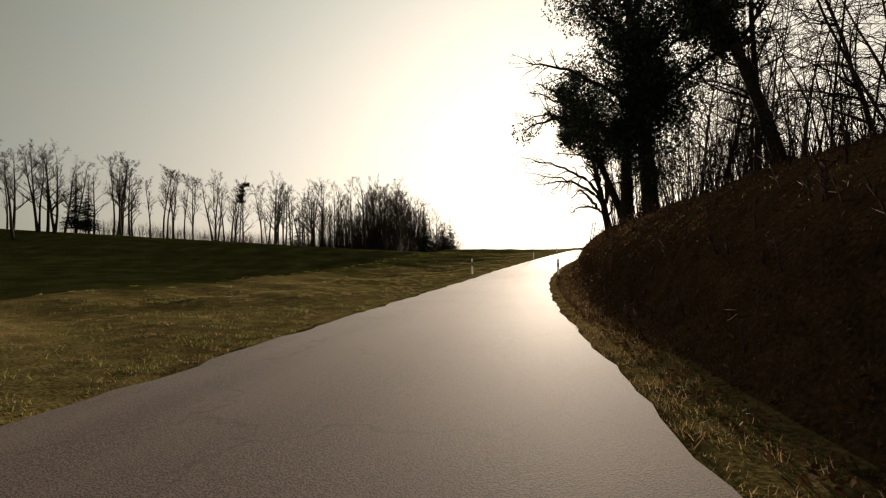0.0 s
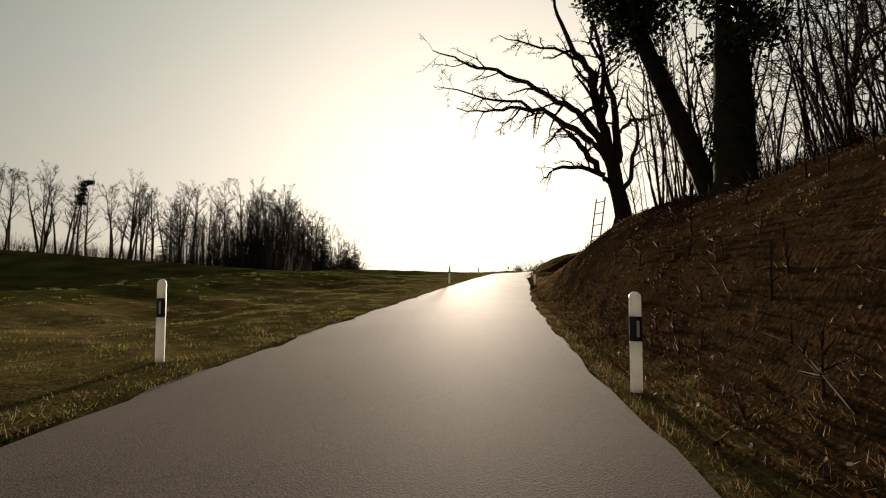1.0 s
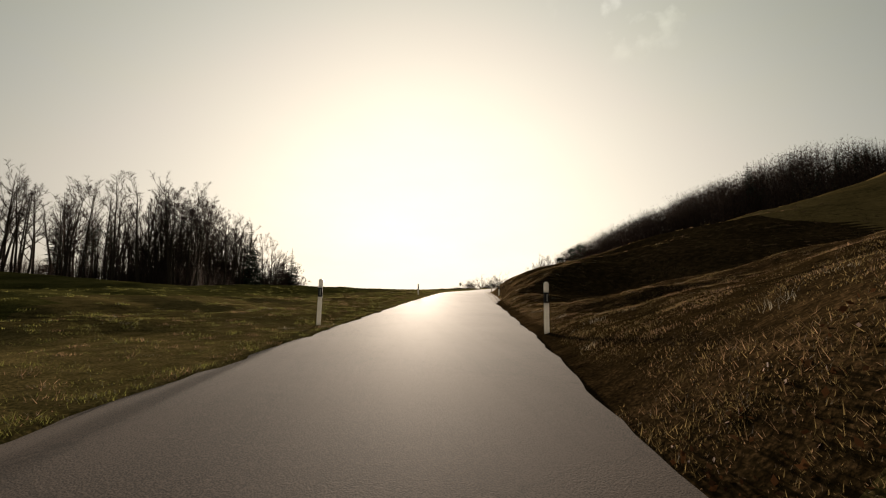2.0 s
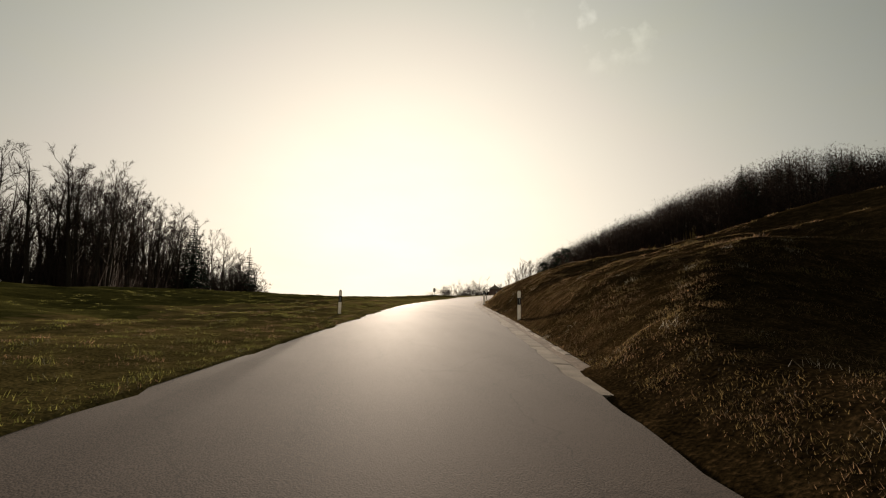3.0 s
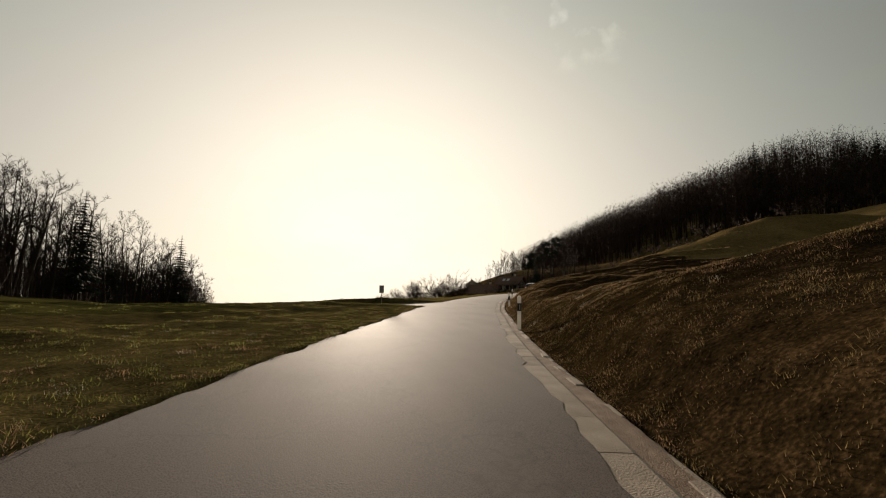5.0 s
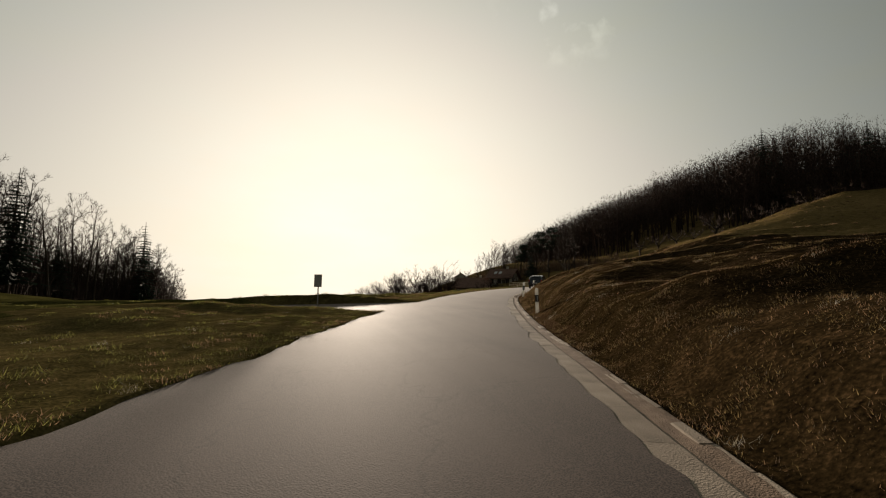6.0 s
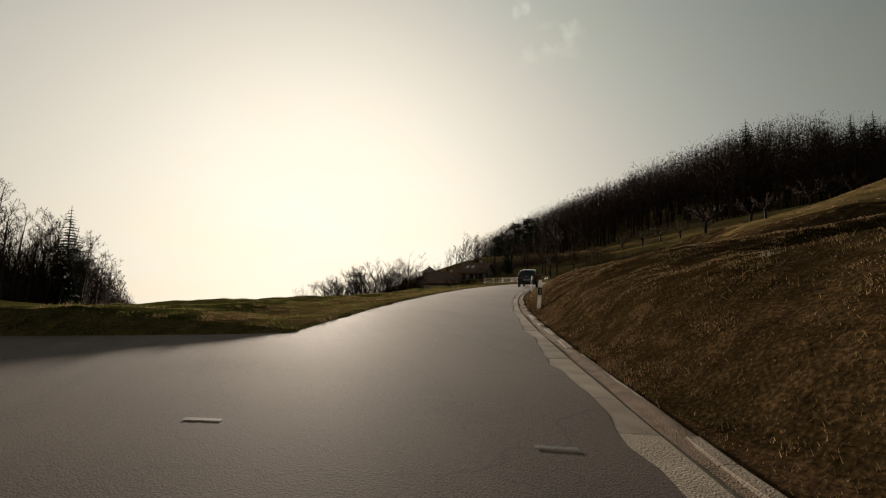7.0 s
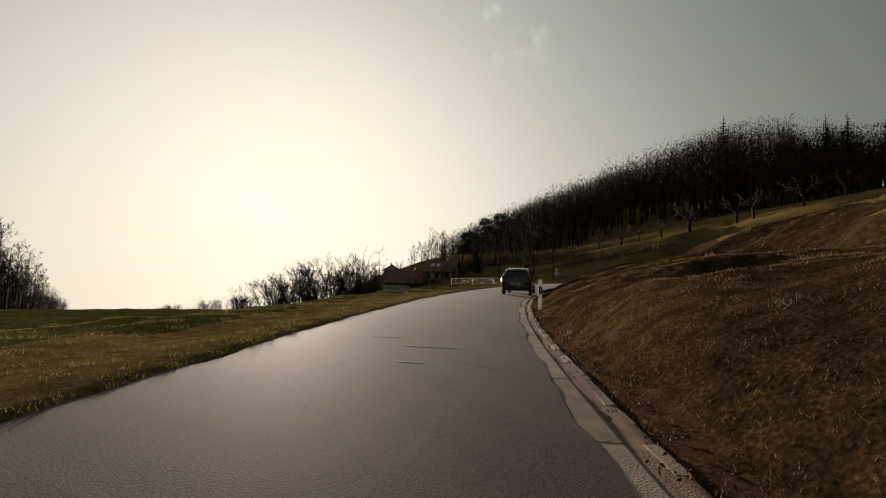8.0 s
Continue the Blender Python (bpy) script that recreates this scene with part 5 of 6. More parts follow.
def terrace_area(rng, n):
    t = rng.random(n)
    x = np.interp(t, [0, 0.2, 0.4, 0.6, 0.8, 1.0], [97, 105.5, 112, 119, 126, 134]) + rng.normal(0, 0.7, n)
    return np.column_stack([x, np.interp(t, [0, 0.2, 0.4, 0.6, 0.8, 1.0], [207, 198.5, 193, 187, 178, 164]) + rng.normal(0, 0.7, n)])


ob = new("undergrowth", thicket_mesh(33, 800, terrace_area, 0.75, M_TWIG, "undergrowth", 0.05))
tagged(ob, "dark low scrub along the edge of a terrace", "undergrowth", kind="stuff")


# ---- hedge of bare bushes and small trees before the village ----
def bush_proto(seed, h, spread):
    w = Wood(seed)
    w.fine = 0.013
    w.flat = True
    for k in range(9):
        a = w.rng.random() * math.tau
        pts = w.path(Vector((0.4 * math.cos(a), 0.4 * math.sin(a), -0.2)), Vector((spread * math.cos(a), spread * math.sin(a), 1)), h * w.rng.uniform(0.7, 1), 6, 0.08, 0.02)
        w.limb(pts, 0.07, 0.012, 1, 3, (0, 9, 7), 0.6, 0.32, 0.08, 0.12)
    w.fuzz(900, 0.25, 0.8)
    return w


HEDGE = "bare bushes along the field's far edge"
bushes = []
for i, (x, y, h) in enumerate([(52, 226, 9.5), (41, 232, 6.5), (26, 255, 4.0)]):
    bushes.append((h, tree_thing("bush", bush_proto(200 + i, h, 0.45), pose(x, y, z_at(x, y) - 0.2), "large leafless hazel bush at the field's edge", HEDGE)))
for k in range(58):
    x = 56 - 54 * random.random() ** 1.5
    y = float(np.interp(x, [0, 25, 40, 53, 60], [288, 256, 233, 222, 205])) + random.uniform(-5, 5)
    high = float(np.interp(x, [0, 25, 40, 48, 54, 60], [2.5, 3.8, 7.5, 11, 10.8, 9])) * random.uniform(0.65, 1.08)
    h, b = random.choice(bushes)
    ob = copy_thing(b, pose(x, y, z_at(x, y) - 0.2, 0, 0, random.random() * 360))
    ob.scale = (high / h * 1.15, high / h * 1.15, high / h)
# trees behind the houses and along the lane
for k in range(26):
    t = random.random()
    x, y = 90 + 26 * t + random.uniform(-2, 4), 276 - 14 * t + random.uniform(-5, 8)
    ob = plant(low_protos, x, y, random.uniform(0.45, 0.7), random.random() * 360)
    tagged(ob, "leafless tree on the slope behind the houses", group="trees behind the houses")
for x, y, s in [(78.2, 193, 0.66), (80, 196, 0.6), (83, 192, 0.55), (90, 214, 0.68), (86, 222, 0.66), (81, 199, 0.62), (84.5, 200, 0.66), (87, 206, 0.64), (83, 210, 0.6)]:
    ob = plant(low_protos, x, y, s, random.random() * 360)
    tagged(ob, "bare tree with several stems beside the lane", group="trees beside the lane")
for x, y, h in [(97.5, 243, 15), (101, 241, 16), (94, 248, 12)]:
    tagged(build_pine(x, y, h), "dark pine standing above the houses", group="pines above the houses")


def slope_area(rng, n):
    t = rng.random(n)
    x = 90 + 22 * t + rng.uniform(-5, 6, n)
    return np.column_stack([x, 258 - 40 * t + rng.uniform(-8, 22, n)])


ob = new("undergrowth", thicket_mesh(31, 1300, slope_area, 2.6, M_SCRUB, "undergrowth", 0.06))
tagged(ob, "brown leafless scrub on the slope above the houses", "undergrowth", kind="stuff")


def garden_area(rng, n):
    return np.column_stack([rng.uniform(76, 95, n), rng.uniform(244, 272, n)])


ob = new("undergrowth", thicket_mesh(32, 600, garden_area, 3.0, M_SCRUB, "undergrowth", 0.05))
tagged(ob, "brown leafless scrub close behind the houses", "undergrowth", kind="stuff")
for k in range(16):
    x, y = random.uniform(78, 94), random.uniform(246, 272)
    tagged(plant(low_protos, x, y, random.uniform(0.28, 0.45), random.random() * 360), "leafless tree on the slope behind the houses", group="trees behind the houses")
# ---- houses beyond the bend ----
def build_house(x, y, turn, lx, ly, wall_h, roof_h, wall_mat, roof_mat, label, over=0.7, windows=(), door=None, skylights=0, chimney=True):
    """Gabled house, ridge along its local x axis."""
    z = min(z_at(x + dx, y + dy) for dx in (-lx / 2, lx / 2) for dy in (-ly / 2, ly / 2))
    base = thing("house", pose(x, y, z - 0.1, 0, 0, turn), label, "house", "village houses")
    hx, hy = lx / 2, ly / 2
    bm = bmesh.new()
    v = [bm.verts.new(p) for p in ((-hx, -hy, -1), (hx, -hy, -1), (hx, hy, -1), (-hx, hy, -1), (-hx, -hy, wall_h), (hx, -hy, wall_h), (hx, hy, wall_h), (-hx, hy, wall_h),
                                   (-hx, 0, wall_h + roof_h), (hx, 0, wall_h + roof_h))]
    for f in ((0, 1, 5, 4), (2, 3, 7, 6), (1, 2, 6, 9, 5), (3, 0, 4, 8, 7), (4, 5, 9, 8), (6, 7, 8, 9), (3, 2, 1, 0)):
        bm.faces.new([v[i] for i in f])
    part("wall", bm, wall_mat, base)
    roof = None
    for sy in (-1, 1):
        bm = bmesh.new()
        sl = roof_h / hy
        e, t = over, 0.22
        y0, z0 = sy * (hy + e), wall_h - sl * e + 0.03
        pts = [(-hx - e, y0, z0), (hx + e, y0, z0), (hx + e, 0, wall_h + roof_h + 0.03), (-hx - e, 0, wall_h + roof_h + 0.03)]
        a = [bm.verts.new(p) for p in pts]
        b = [bm.verts.new((p[0], p[1], p[2] + t)) for p in pts]
        bm.faces.new(a[::-1])
        bm.faces.new(b)
        for i in range(4):
            bm.faces.new((a[i], a[(i + 1) % 4], b[(i + 1) % 4], b[i]))
        bmesh.ops.recalc_face_normals(bm, faces=bm.faces)
        roof = part("roof", bm, roof_mat, base)
        for k in range(skylights if sy < 0 else 0):
            fx = -hx * 0.5 + k * 1.6
            mm = Matrix.Translation((fx, sy * hy * 0.55, wall_h + roof_h * 0.45 + t + 0.08)) @ Matrix.Rotation(math.atan(sl) * (1 if sy < 0 else -1), 4, "X")
            part("skylight", box(0.9, 1.2, 0.08, m=mm), M_REFL, roof, "bright skylight pane")
    if chimney:
        part("chimney", box(0.6, 0.6, 1.3, (hx * 0.35, 0.3, wall_h + roof_h + 0.35)), M_PLASTER, roof, "plastered chimney", 0.02)
    for fx, fz, w, h in windows:
        wd = part("window", box(w + 0.16, 0.1, h + 0.16, (fx, -hy - 0.02, fz)), M_WOOD, base, "wooden window frame")
        part("pane", box(w / 2 - 0.05, 0.04, h - 0.06, (fx - w / 4, -hy - 0.07, fz)), M_GLASS, wd)
        part("pane", box(w / 2 - 0.05, 0.04, h - 0.06, (fx + w / 4, -hy - 0.07, fz)), M_GLASS, wd)
        part("sill", box(w + 0.3, 0.2, 0.06, (fx, -hy - 0.1, fz - h / 2 - 0.1)), M_CONC, wd)
    if door is not None:
        part("door", box(1.0, 0.1, 2.05, (door, -hy - 0.03, 1.1)), M_WOOD, base, "dark wooden door", 0.01)
    return base


build_house(72.6, 237.2, -38, 10.0, 8.0, 3.2, 2.6, M_WOOD, M_TILE, "low timber house with a broad brown tiled roof", 1.1, [(-2.6, 1.7, 1.0, 1.0), (1.8, 1.7, 1.0, 1.0)], -0.4)
build_house(80.5, 233, -48, 7.5, 6.2, 3.0, 2.3, M_PLASTER, M_TILE, "plastered house with a tiled roof and skylights", 0.9, [(-2.5, 1.6, 1.0, 1.2), (0, 1.6, 1.0, 1.2), (2.7, 1.6, 1.0, 1.2)], 1.4, 2)
build_house(83.3, 281.5, 72, 6.2, 5.8, 5.0, 1.7, M_PLASTER, M_TILE, "pale two-storey house above the other roofs", 0.5,
            [(-2, 1.5, 0.9, 1.2), (0, 1.5, 0.9, 1.2), (2, 1.5, 0.9, 1.2), (-2, 3.5, 0.9, 1.1), (0, 3.5, 0.9, 1.1), (2, 3.5, 0.9, 1.1)])


# shrubs, a conifer and a pale wall in the gardens
random.seed(61)
for x, y, h in [(63.5, 229.5, 3.0), (65.5, 227, 2.4), (70.8, 227.6, 2.8), (72.6, 229, 3.4), (74.2, 227.4, 3.8), (75.8, 225.6, 3.2), (78.4, 224.6, 4.2), (80.2, 223.4, 3.6), (82.0, 222.6, 2.6), (67.8, 222, 1.8), (86, 225, 3.4), (88, 228, 4.2), (84.4, 240, 5.2), (87.5, 236, 5.0)]:
    g = copy_thing(bushes[1][1], pose(x, y, z_at(x, y) - 0.2, 0, 0, random.random() * 360))
    g.scale = (h / 6.5 * 1.5, h / 6.5 * 1.5, h / 6.5)
    tagged(g, "leafless garden shrub beside the houses", group="shrubs round the houses")
for x, y, sc in [(84.5, 222, 0.34), (86.2, 226, 0.42), (66.6, 246, 0.36), (68.4, 247.5, 0.3)]:
    tagged(plant(spruces, x, y, sc, random.random() * 360), "small dark conifer in a garden", group="garden conifers")


def build_garden_wall(x, y, turn, length):
    z = z_at(x, y)
    base = thing("garden_wall", pose(x, y, z, 0, 0, turn), "low pale plastered garden wall with coping slabs", "wall")
    part("wall", box(length, 0.24, 2.2, (0, 0, 0.4)), M_PLASTER, base, bevel=0.02)
    n = int(length / 0.8)
    for k in range(n):
        part("coping_slab", box(length / n - 0.015, 0.34, 0.07, ((k + 0.5) * length / n - length / 2, 0, 1.535)), M_CONC, base, bevel=0.008)


build_garden_wall(67.2, 229.8, -38, 6.4)


# ---- white railing on the outside of the bend ----
def build_railing():
    """Two rails on posts with close bars; the end bends down to the ground."""
    a = np.array([(61.6, 189.05), (62.8, 188.6), (64.6, 187.9), (66.4, 187.1), (68.2, 186.2), (70.0, 185.3), (71.5, 184.4)])
    base = thing("railing", Matrix(), "cream painted steel railing with close upright bars", "railing")
    t = np.r_[0, np.cumsum(np.hypot(*np.diff(a, axis=0).T))]
    L = t[-1]
    zr = lambda d: float(np.interp(d, [0, L], [5.85, 6.35]))
    at = lambda d, dz: Vector((float(np.interp(d, t, a[:, 0])), float(np.interp(d, t, a[:, 1])), zr(d) + dz))

    def bar(p, q, r, name, parent=base):
        d = q - p
        m = Matrix.Translation(p) @ d.to_track_quat("Z", "Y").to_matrix().to_4x4()
        return part(name, rod(r, r, d.length, m, 8), M_RAIL, parent)

    for dz, nm in ((0.95, "top_rail"), (0.15, "bottom_rail")):
        for k in range(7):
            bar(at(L * k / 7, dz), at(L * (k + 1) / 7, dz), 0.035 if dz > 0.5 else 0.025, nm)
    tip, way = at(L, 0.95), (at(L, 0) - at(L * 6 / 7, 0)).normalized()
    bend = [tip + way * 0.55 * math.sin(q) - Vector((0, 0, 0.55 * (1 - math.cos(q)))) for q in (math.pi / 2 * k / 5 for k in range(6))] + [tip + way * 0.55 - Vector((0, 0, 1.4))]
    for p, q in zip(bend, bend[1:]):
        bar(p, q, 0.035, "bent_end")
    for k in range(8):
        bar(at(L * k / 7, -0.6), at(L * k / 7, 0.95), 0.04, "post")
    for k in range(56):
        if k % 8:
            bar(at(L * k / 56, 0.15), at(L * k / 56, 0.95), 0.016, "bar")


build_railing()


# ---- worn paint marks on the asphalt ----
random.seed(77)
MARKS = [(141.3, -0.93, 0.05, 0.34), (125.6, 0.55, 0.05, 0.3), (125.8, -2.1, 0.05, 0.3), (142.5, -0.85, 0.05, 0.85), (143.3, -1.75, 0.05, 0.5)]
MARKS += [(129.5 + 0.62 * k, -0.7 - 0.03 * k, random.uniform(0.04, 0.12), random.uniform(0.02, 0.04)) for k in range(10)]
for s0, o0, along_, across in MARKS:
    le, re = float(left_edge(s0)), float(right_edge(s0))
    edge = [(0.5, k / 6 - 0.5) for k in range(7)] + [(-0.5, 0.5 - k / 6) for k in range(7)]
    vs = []
    for a, b in edge:
        o = o0 + across * b
        vs.append(at_road(s0 + along_ * (a + random.uniform(-0.12, 0.12)), o, 0.03 * (1 - (2 * (o - le) / (re - le) - 1) ** 2) + 0.004))
    tagged(new("paint_mark", mesh_from("paint_mark", vs, [list(range(14))], M_PAINTLINE)), "worn white paint mark on the asphalt", "road marking", "worn paint marks on the road")


# ---- sign board at the track, and a small sign by the lane ----
def build_board():
    x, y = 22.05, 126.3
    z = z_at(x, y)
    base = thing("sign_board", pose(x, y, z, 0, 0, -24), "grey back of a small upright sign board on a steel pole", "sign")
    part("pole", rod(0.028, 0.028, 1.55 + 0.3, pose(0, 0.04, -0.3)), M_METAL, base)
    b = part("panel", box(0.36, 0.012, 0.58, (0, 0, 1.26)), M_METAL, base, "flat metal panel with folded rim", 0.004)
    for sx in (-0.172, 0.172):
        part("rim", box(0.014, 0.03, 0.58, (sx, -0.016, 1.26)), M_METAL, b)
    for sz in (0.16, -0.16):
        part("bracket", box(0.2, 0.03, 0.03, (0, 0.02, 1.26 + sz)), M_METAL, b)


build_board()


def build_lane_sign():
    x, y = 81.6, 189.5
    z = z_at(x, y)
    base = thing("lane_sign", pose(x, y, z, 0, 0, -40), "small white sign on a post beside the lane", "sign")
    part("pole", rod(0.04, 0.04, 2.3, pose(0, 0.06, -0.2)), M_METAL, base)
    part("panel", box(0.9, 0.03, 0.55, (0, 0, 1.2)), M_WHITE, base, "white panel", 0.01)
    part("panel", box(0.5, 0.03, 0.5, (0, 0, 1.8)), M_WHITE, base, "white panel", 0.01)


build_lane_sign()

# a broken brick at the foot of a post
bx, by = 28.95, 119.0
part("red_brick", box(0.2, 0.1, 0.07), M_BRICK, None, bevel=0.006).matrix_world = pose(bx, by, z_at(bx, by) + 0.04, 4, 6, 30)
tagged(bpy.data.objects["red_brick"], "loose red brick lying at the foot of a post", "brick")
# ---- the small hatchback on the road ahead ----
def car_paint():
    m = material("dark_blue_paint", (0.012, 0.014, 0.022), (0.02, 0.023, 0.034), scale=2.0, rough=0.22, spec=0.6)
    m.node_tree.nodes["Principled BSDF"].inputs["Coat Weight"].default_value = 0.8
    return m


M_PAINT = car_paint()
M_RED = material("red_lens", (0.22, 0.01, 0.008), (0.35, 0.02, 0.015), scale=30.0, rough=0.15, spec=0.7)
M_TYRE = material("tyre_rubber", (0.015, 0.015, 0.015), (0.03, 0.03, 0.03), scale=12.0, rough=0.85)
M_RIM = material("alloy", (0.35, 0.35, 0.36), (0.55, 0.55, 0.56), scale=6.0, rough=0.35, metal=0.9)


def build_car(m):
    base = thing("hatchback_car", m, "small dark blue hatchback seen from behind on the road", "car")
    # sections from the tail (y = -1.9) to the nose: y, half width, sill, belt, roof half width, roof height
    secs = [(-1.90, 0.66, 0.42, 0.80, 0.60, 0.84), (-1.84, 0.78, 0.30, 0.92, 0.66, 0.98), (-1.66, 0.82, 0.24, 0.96, 0.62, 1.30), (-1.36, 0.83, 0.22, 0.97, 0.60, 1.45),
            (-0.6, 0.83, 0.20, 0.96, 0.61, 1.50), (0.2, 0.83, 0.20, 0.94, 0.59, 1.47), (0.75, 0.82, 0.20, 0.92, 0.54, 1.22), (1.08, 0.81, 0.22, 0.90, 0.60, 0.97),
            (1.6, 0.77, 0.26, 0.80, 0.60, 0.84), (1.82, 0.66, 0.34, 0.66, 0.52, 0.68)]
    bm = bmesh.new()
    rows = []
    for y, w, s, b, rw, rh in secs:
        prof = [(0, s), (w * 0.8, s), (w * 0.97, s + 0.1), (w, (s + b) / 2), (w * 0.985, b), (rw + (w - rw) * 0.35, b + (rh - b) * 0.55), (rw * 1.02, rh - 0.05), (rw * 0.86, rh), (0, rh + 0.015)]
        ring = prof + [(-x, z) for x, z in prof[-2:0:-1]]
        rows.append([bm.verts.new((x, y, z)) for x, z in ring])
    n = len(rows[0])
    for a, b in zip(rows, rows[1:]):
        for i in range(n):
            bm.faces.new((a[i], a[(i + 1) % n], b[(i + 1) % n], b[i]))
    bm.faces.new(rows[0])
    bm.faces.new(rows[-1][::-1])
    bmesh.ops.recalc_face_normals(bm, faces=bm.faces)
    for f in bm.faces:
        f.smooth = True
    body = part("body", bm, M_PAINT, base)

    def quad(name, pts, mat, parent, label="", off=0.006):
        b = bmesh.new()
        p = [Vector(q) for q in pts]
        nrm = (p[1] - p[0]).cross(p[2] - p[0]).normalized()
        lo = [b.verts.new(q - nrm * 0.012) for q in p]
        hi = [b.verts.new(q + nrm * off) for q in p]
        b.faces.new(hi)
        b.faces.new(lo[::-1])
        for i in range(len(p)):
            b.faces.new((lo[i], lo[(i + 1) % len(p)], hi[(i + 1) % len(p)], hi[i]))
        bmesh.ops.recalc_face_normals(b, faces=b.faces)
        return part(name, b, mat, parent, label)

    win = quad("rear_window", [(-0.60, -1.80, 1.0), (0.60, -1.80, 1.0), (0.53, -1.615, 1.34), (-0.53, -1.615, 1.34)], M_GLASS, base, "dark rear window", 0.02)
    part("wiper", box(0.42, 0.02, 0.02, (0.05, -1.80, 1.05)), M_BLACK, win)
    for sx in (-1, 1):
        quad("side_window", [(sx * 0.77, -1.45, 1.0), (sx * 0.77, -0.45, 1.0), (sx * 0.66, -0.5, 1.36), (sx * 0.67, -1.3, 1.33)][::sx], M_GLASS, base, "dark side window", 0.02)
        quad("side_window", [(sx * 0.775, -0.38, 1.0), (sx * 0.765, 0.6, 0.98), (sx * 0.66, 0.15, 1.35), (sx * 0.66, -0.42, 1.36)][::sx], M_GLASS, base, "dark side window", 0.02)
        lamp = part("tail_lamp", box(0.14, 0.12, 0.34, (sx * 0.70, -1.83, 0.88)), M_RED, base, "red tail lamp", 0.03)
        part("indicator", box(0.10, 0.03, 0.08, (sx * 0.70, -1.895, 0.80)), M_RED, lamp, "darker red lens", 0.008)
        part("mirror", box(0.2, 0.1, 0.14, (sx * 0.93, 0.55, 1.0)), M_PAINT, base, "", 0.03)
        part("headlight", box(0.26, 0.08, 0.16, (sx * 0.52, 1.79, 0.66)), M_REFL, base, "clear headlight", 0.02)
        for yy in (-1.2, 1.18):
            mm = pose(sx * 0.66, yy, 0.29, 0, 90 * sx, 0)
            wheel = part("wheel", rod(0.20, 0.19, 0.16, mm, 20), M_RIM, base, "alloy wheel")
            part("tyre", rod(0.29, 0.285, 0.155, mm, 28), M_TYRE, wheel, "black tyre", 0.015)
    quad("windscreen", [(0.6, 1.02, 1.0), (-0.6, 1.02, 1.0), (-0.53, 0.35, 1.40), (0.53, 0.35, 1.40)], M_GLASS, base, "dark windscreen", 0.02)
    bump = part("bumper", box(1.5, 0.16, 0.24, (0, -1.87, 0.46)), M_PAINT, base, "", 0.05)
    part("exhaust_pipe", rod(0.028, 0.028, 0.2, pose(-0.45, -1.98, 0.27, -90, 0, 0)), M_METAL, base)
    part("number_plate", box(0.50, 0.012, 0.11, (0, -1.955, 0.62)), M_WHITE, bump, "pale number plate")
    part("plate_bar", box(0.36, 0.006, 0.05, (0, -1.964, 0.62)), M_BLACK, bump, "dark bar")
    part("spoiler", box(1.0, 0.16, 0.03, (0, -1.62, 1.43)), M_PAINT, base, "", 0.012)
    part("badge", rod(0.045, 0.045, 0.02, pose(0, -1.90, 0.90, 90, 0, 0), 20), M_REFL, base, "round chrome badge")
    part("aerial", rod(0.006, 0.003, 0.35, pose(0, -1.2, 1.46, 35, 0, 0), 6), M_BLACK, base)
    return base


CAR_S = 162.0
cx, cy, cz = at_road(CAR_S, 0.0)
build_car(pose(cx, cy, cz + 0.015, math.degrees(math.atan(0.042)), 0, -heading(CAR_S)))
# ---- grass on verges and banks ----
def grass_mesh(name, seed, n, s_range, o_fun, h0, h1, mat, width=0.007, clump=0.3, lean=0.75):
    """Leaning blades in clumps along the road."""
    rng = np.random.default_rng(seed)
    k = int(n * 0.03)
    cs, cu = rng.uniform(*s_range, k), rng.random(k)
    pick = rng.integers(0, k, n)
    s = cs[pick] + rng.normal(0, clump * 0.28, n)
    o = o_fun(cs[pick], cu[pick]) + rng.normal(0, clump * 0.28, n)
    hc = (0.45 + 1.15 * rng.random(k) ** 1.9)[pick]
    P = at_road(s, o)
    le, re = left_edge(s), right_edge(s) + gutter_width(s) * step(66, 72, s)
    ok = ((o < le + 0.08) | (o > re - 0.02)) & ~((s > 124.6) & (s < 130.9) & (o < -2))
    P, hc = P[ok], hc[ok]
    n = len(P)
    z = ground_z(P[:, 0], P[:, 1]) - 0.01
    h = rng.uniform(h0, h1, n) * hc
    a = rng.random(n) * math.tau
    dx, dy = np.cos(a), np.sin(a)
    w = width * rng.uniform(0.7, 1.5, n)
    ln = lean * rng.uniform(0.2, 1.4, n)
    b = rng.random(n) * math.tau
    lx, ly = np.cos(b) * ln, np.sin(b) * ln
    base = np.column_stack([P[:, 0], P[:, 1], z])
    side = np.column_stack([dx * w, dy * w, 0 * w])
    tip = base + np.column_stack([lx * h, ly * h, h * (1 - 0.25 * ln)])
    V = np.stack([base - side, base + side, tip], 1).reshape(-1, 3)
    T = np.arange(n)[:, None] * 3 + [[0, 1, 2]]
    return fast_mesh(name, V, T, mat)


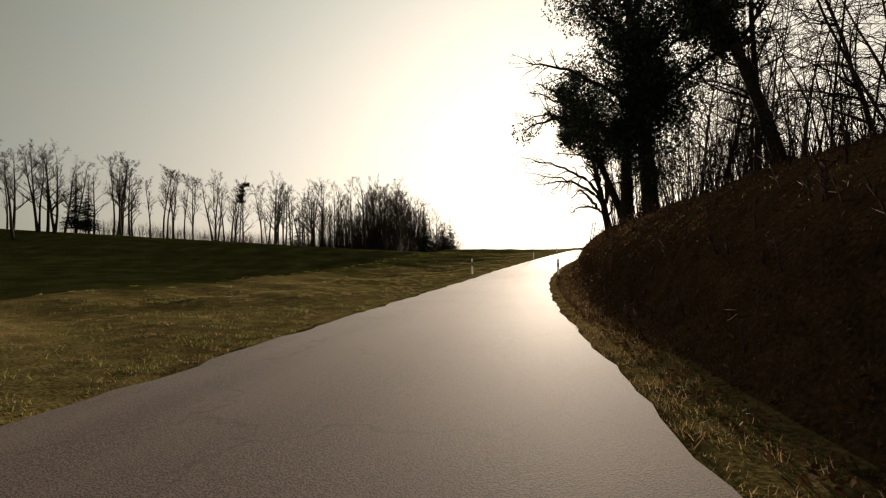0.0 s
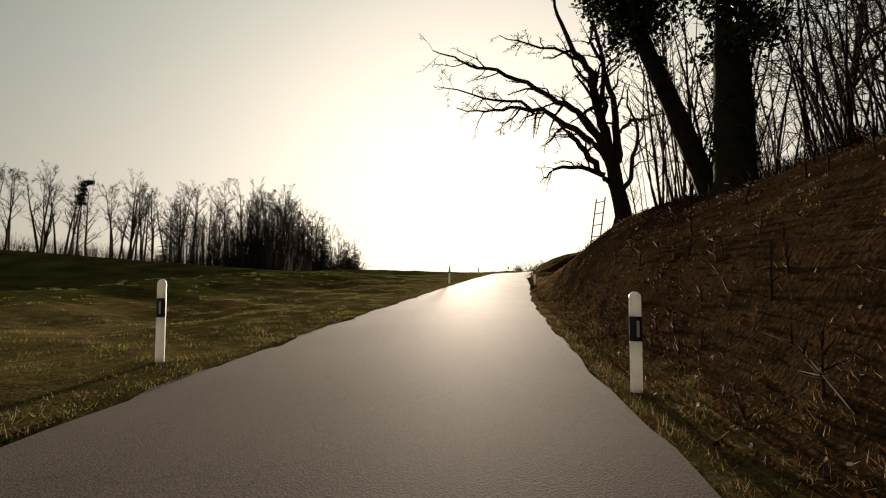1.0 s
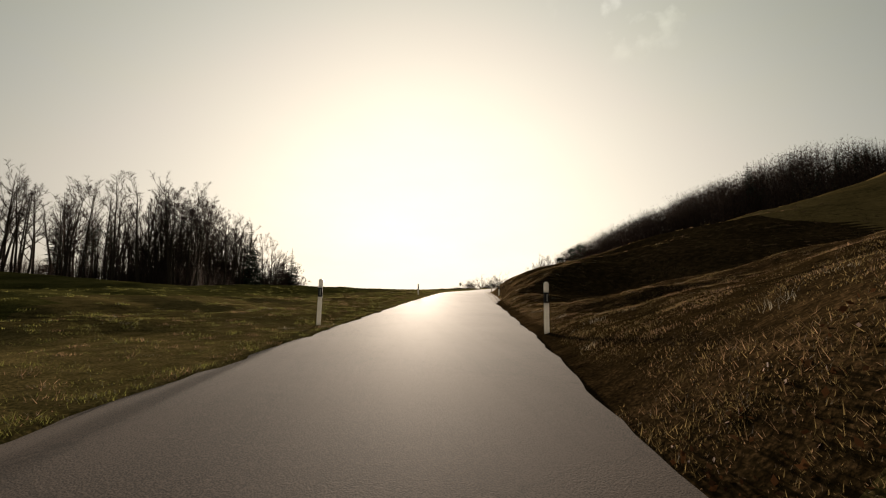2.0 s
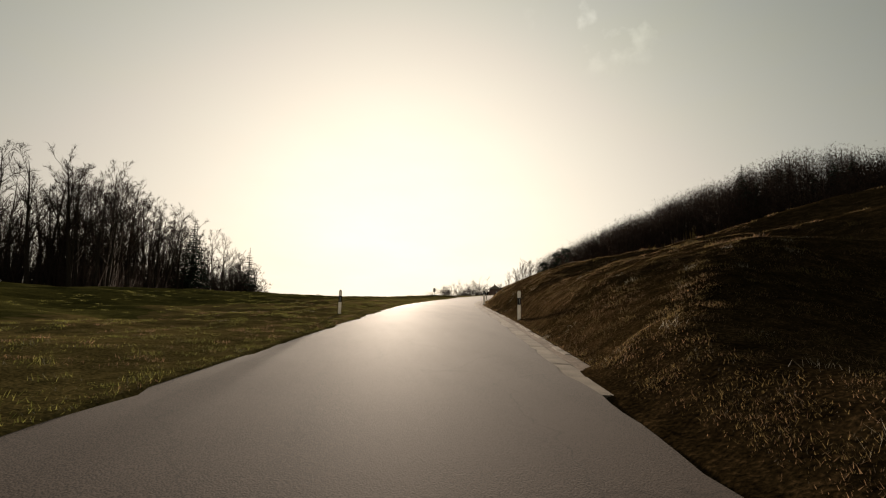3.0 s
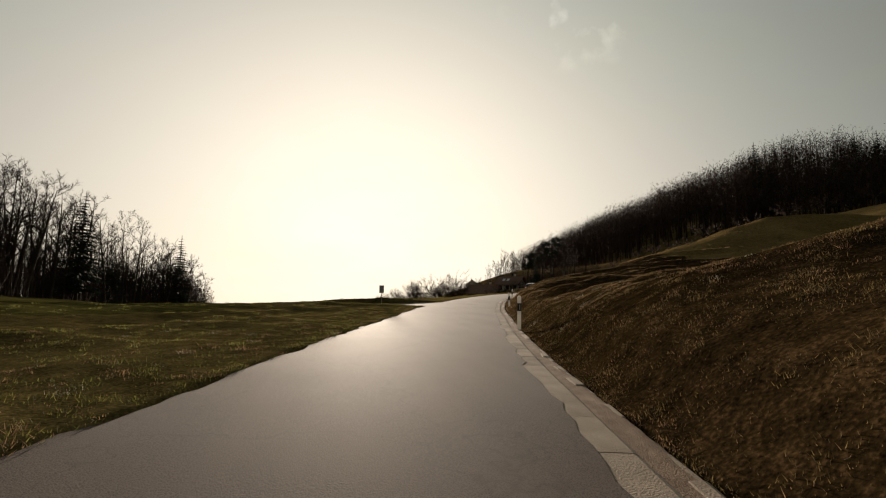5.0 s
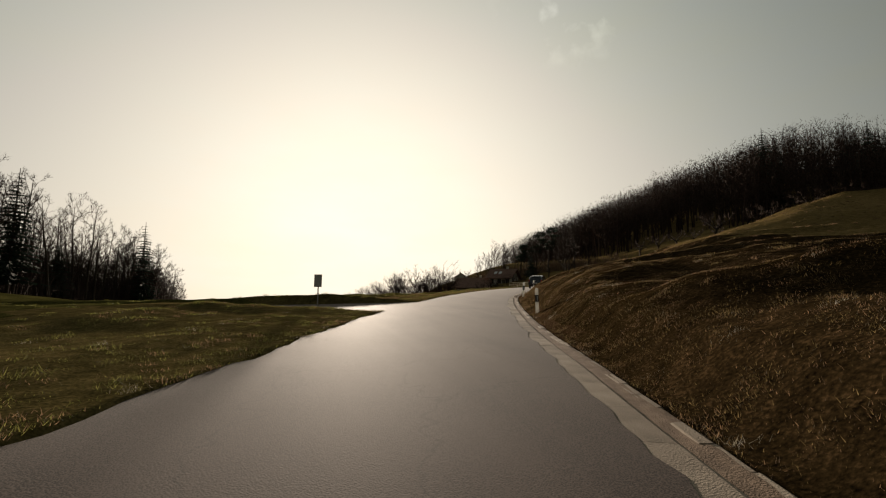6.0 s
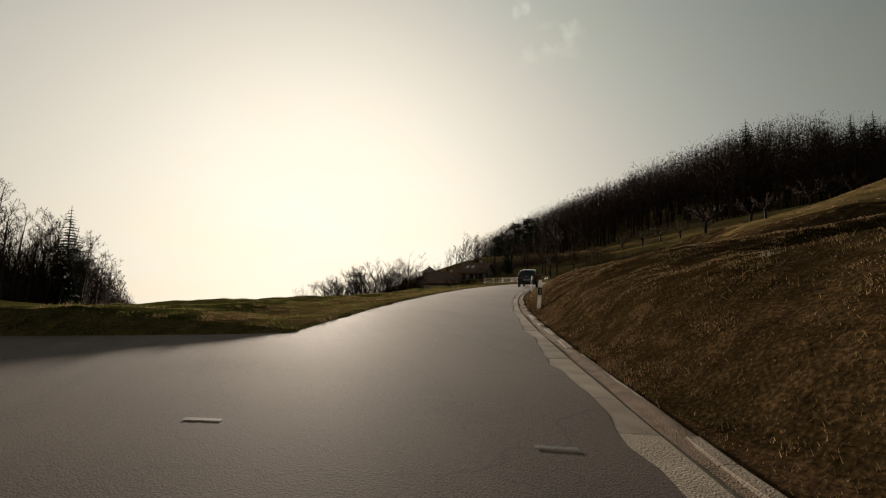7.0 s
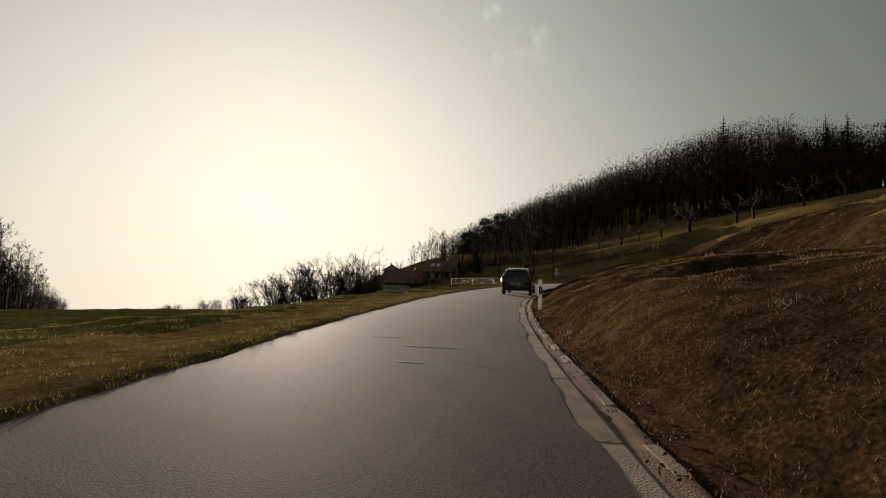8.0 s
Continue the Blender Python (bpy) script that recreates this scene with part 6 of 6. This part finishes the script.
bank_o = lambda s, u: right_edge(s) + gutter_width(s) + 0.01 + 11 * u ** 1.6
bank_far = lambda s, u: right_edge(s) + 5 + 22 * u
foot_o = lambda s, u: right_edge(s) + 0.05 + 1.3 * u ** 1.3
left_o = lambda s, u: left_edge(s) - 7 * u ** 1.5
left_far = lambda s, u: left_edge(s) - 5 - 18 * u
for nm, args, label in [
    ("bank_grass", (1, 330000, (42, 158), bank_o, 0.022, 0.052, M_BLADE, 0.0033, 0.34, 0.75), "rough green grass on the roadside bank"),
    ("dry_bank_grass", (2, 210000, (42, 158), bank_o, 0.022, 0.052, M_DRY, 0.003, 0.34, 0.75), "straw-coloured dead grass on the bank"),
    ("verge_tussocks", (23, 60000, (0, 165), left_o, 0.04, 0.095, M_FIELD, 0.0036, 0.42, 0.8), "coarse tussocks along the field verge"),
    ("shady_verge_tussocks", (24, 34000, (-4, 47), foot_o, 0.035, 0.09, M_BLADE, 0.0034, 0.4, 0.8), "coarse tussocks at the foot of the wooded bank"),
    ("dry_shady_verge_tussocks", (25, 16000, (-4, 47), foot_o, 0.035, 0.085, M_DRY, 0.003, 0.4, 0.8), "straw tussocks at the foot of the wooded bank"),
    ("slope_grass", (3, 70000, (62, 165), bank_far, 0.04, 0.10, M_BLADE, 0.010), "meadow grass higher up the slope"),
    ("dry_slope_grass", (13, 55000, (62, 165), bank_far, 0.04, 0.10, M_DRY, 0.009), "straw-coloured grass higher up the slope"),
    ("shady_bank_grass", (4, 45000, (-4, 46), bank_o, 0.02, 0.07, M_BLADE, 0.0035), "withered grass on the wooded bank"),
    ("verge_grass", (5, 150000, (0, 165), left_o, 0.02, 0.065, M_FIELD, 0.004), "green grass on the field verge"),
    ("dry_verge_grass", (6, 80000, (0, 165), left_o, 0.02, 0.075, M_DRY, 0.004), "straw tufts along the field verge"),
    ("field_grass", (7, 90000, (0, 180), left_far, 0.03, 0.07, M_FIELD, 0.009), "short meadow grass of the field"),
    ("pale_stalks", (17, 9000, (42, 160), bank_o, 0.05, 0.10, M_STALK, 0.002), "pale dead stalks among the bank's grass"),
    ("pale_stalks", (18, 8000, (0, 165), left_o, 0.03, 0.08, M_STALK, 0.002), "pale dead stalks along the field verge"),
]:
    tagged(new(nm, grass_mesh(nm, *args)), label, "grass", kind="stuff")
build_gutter()
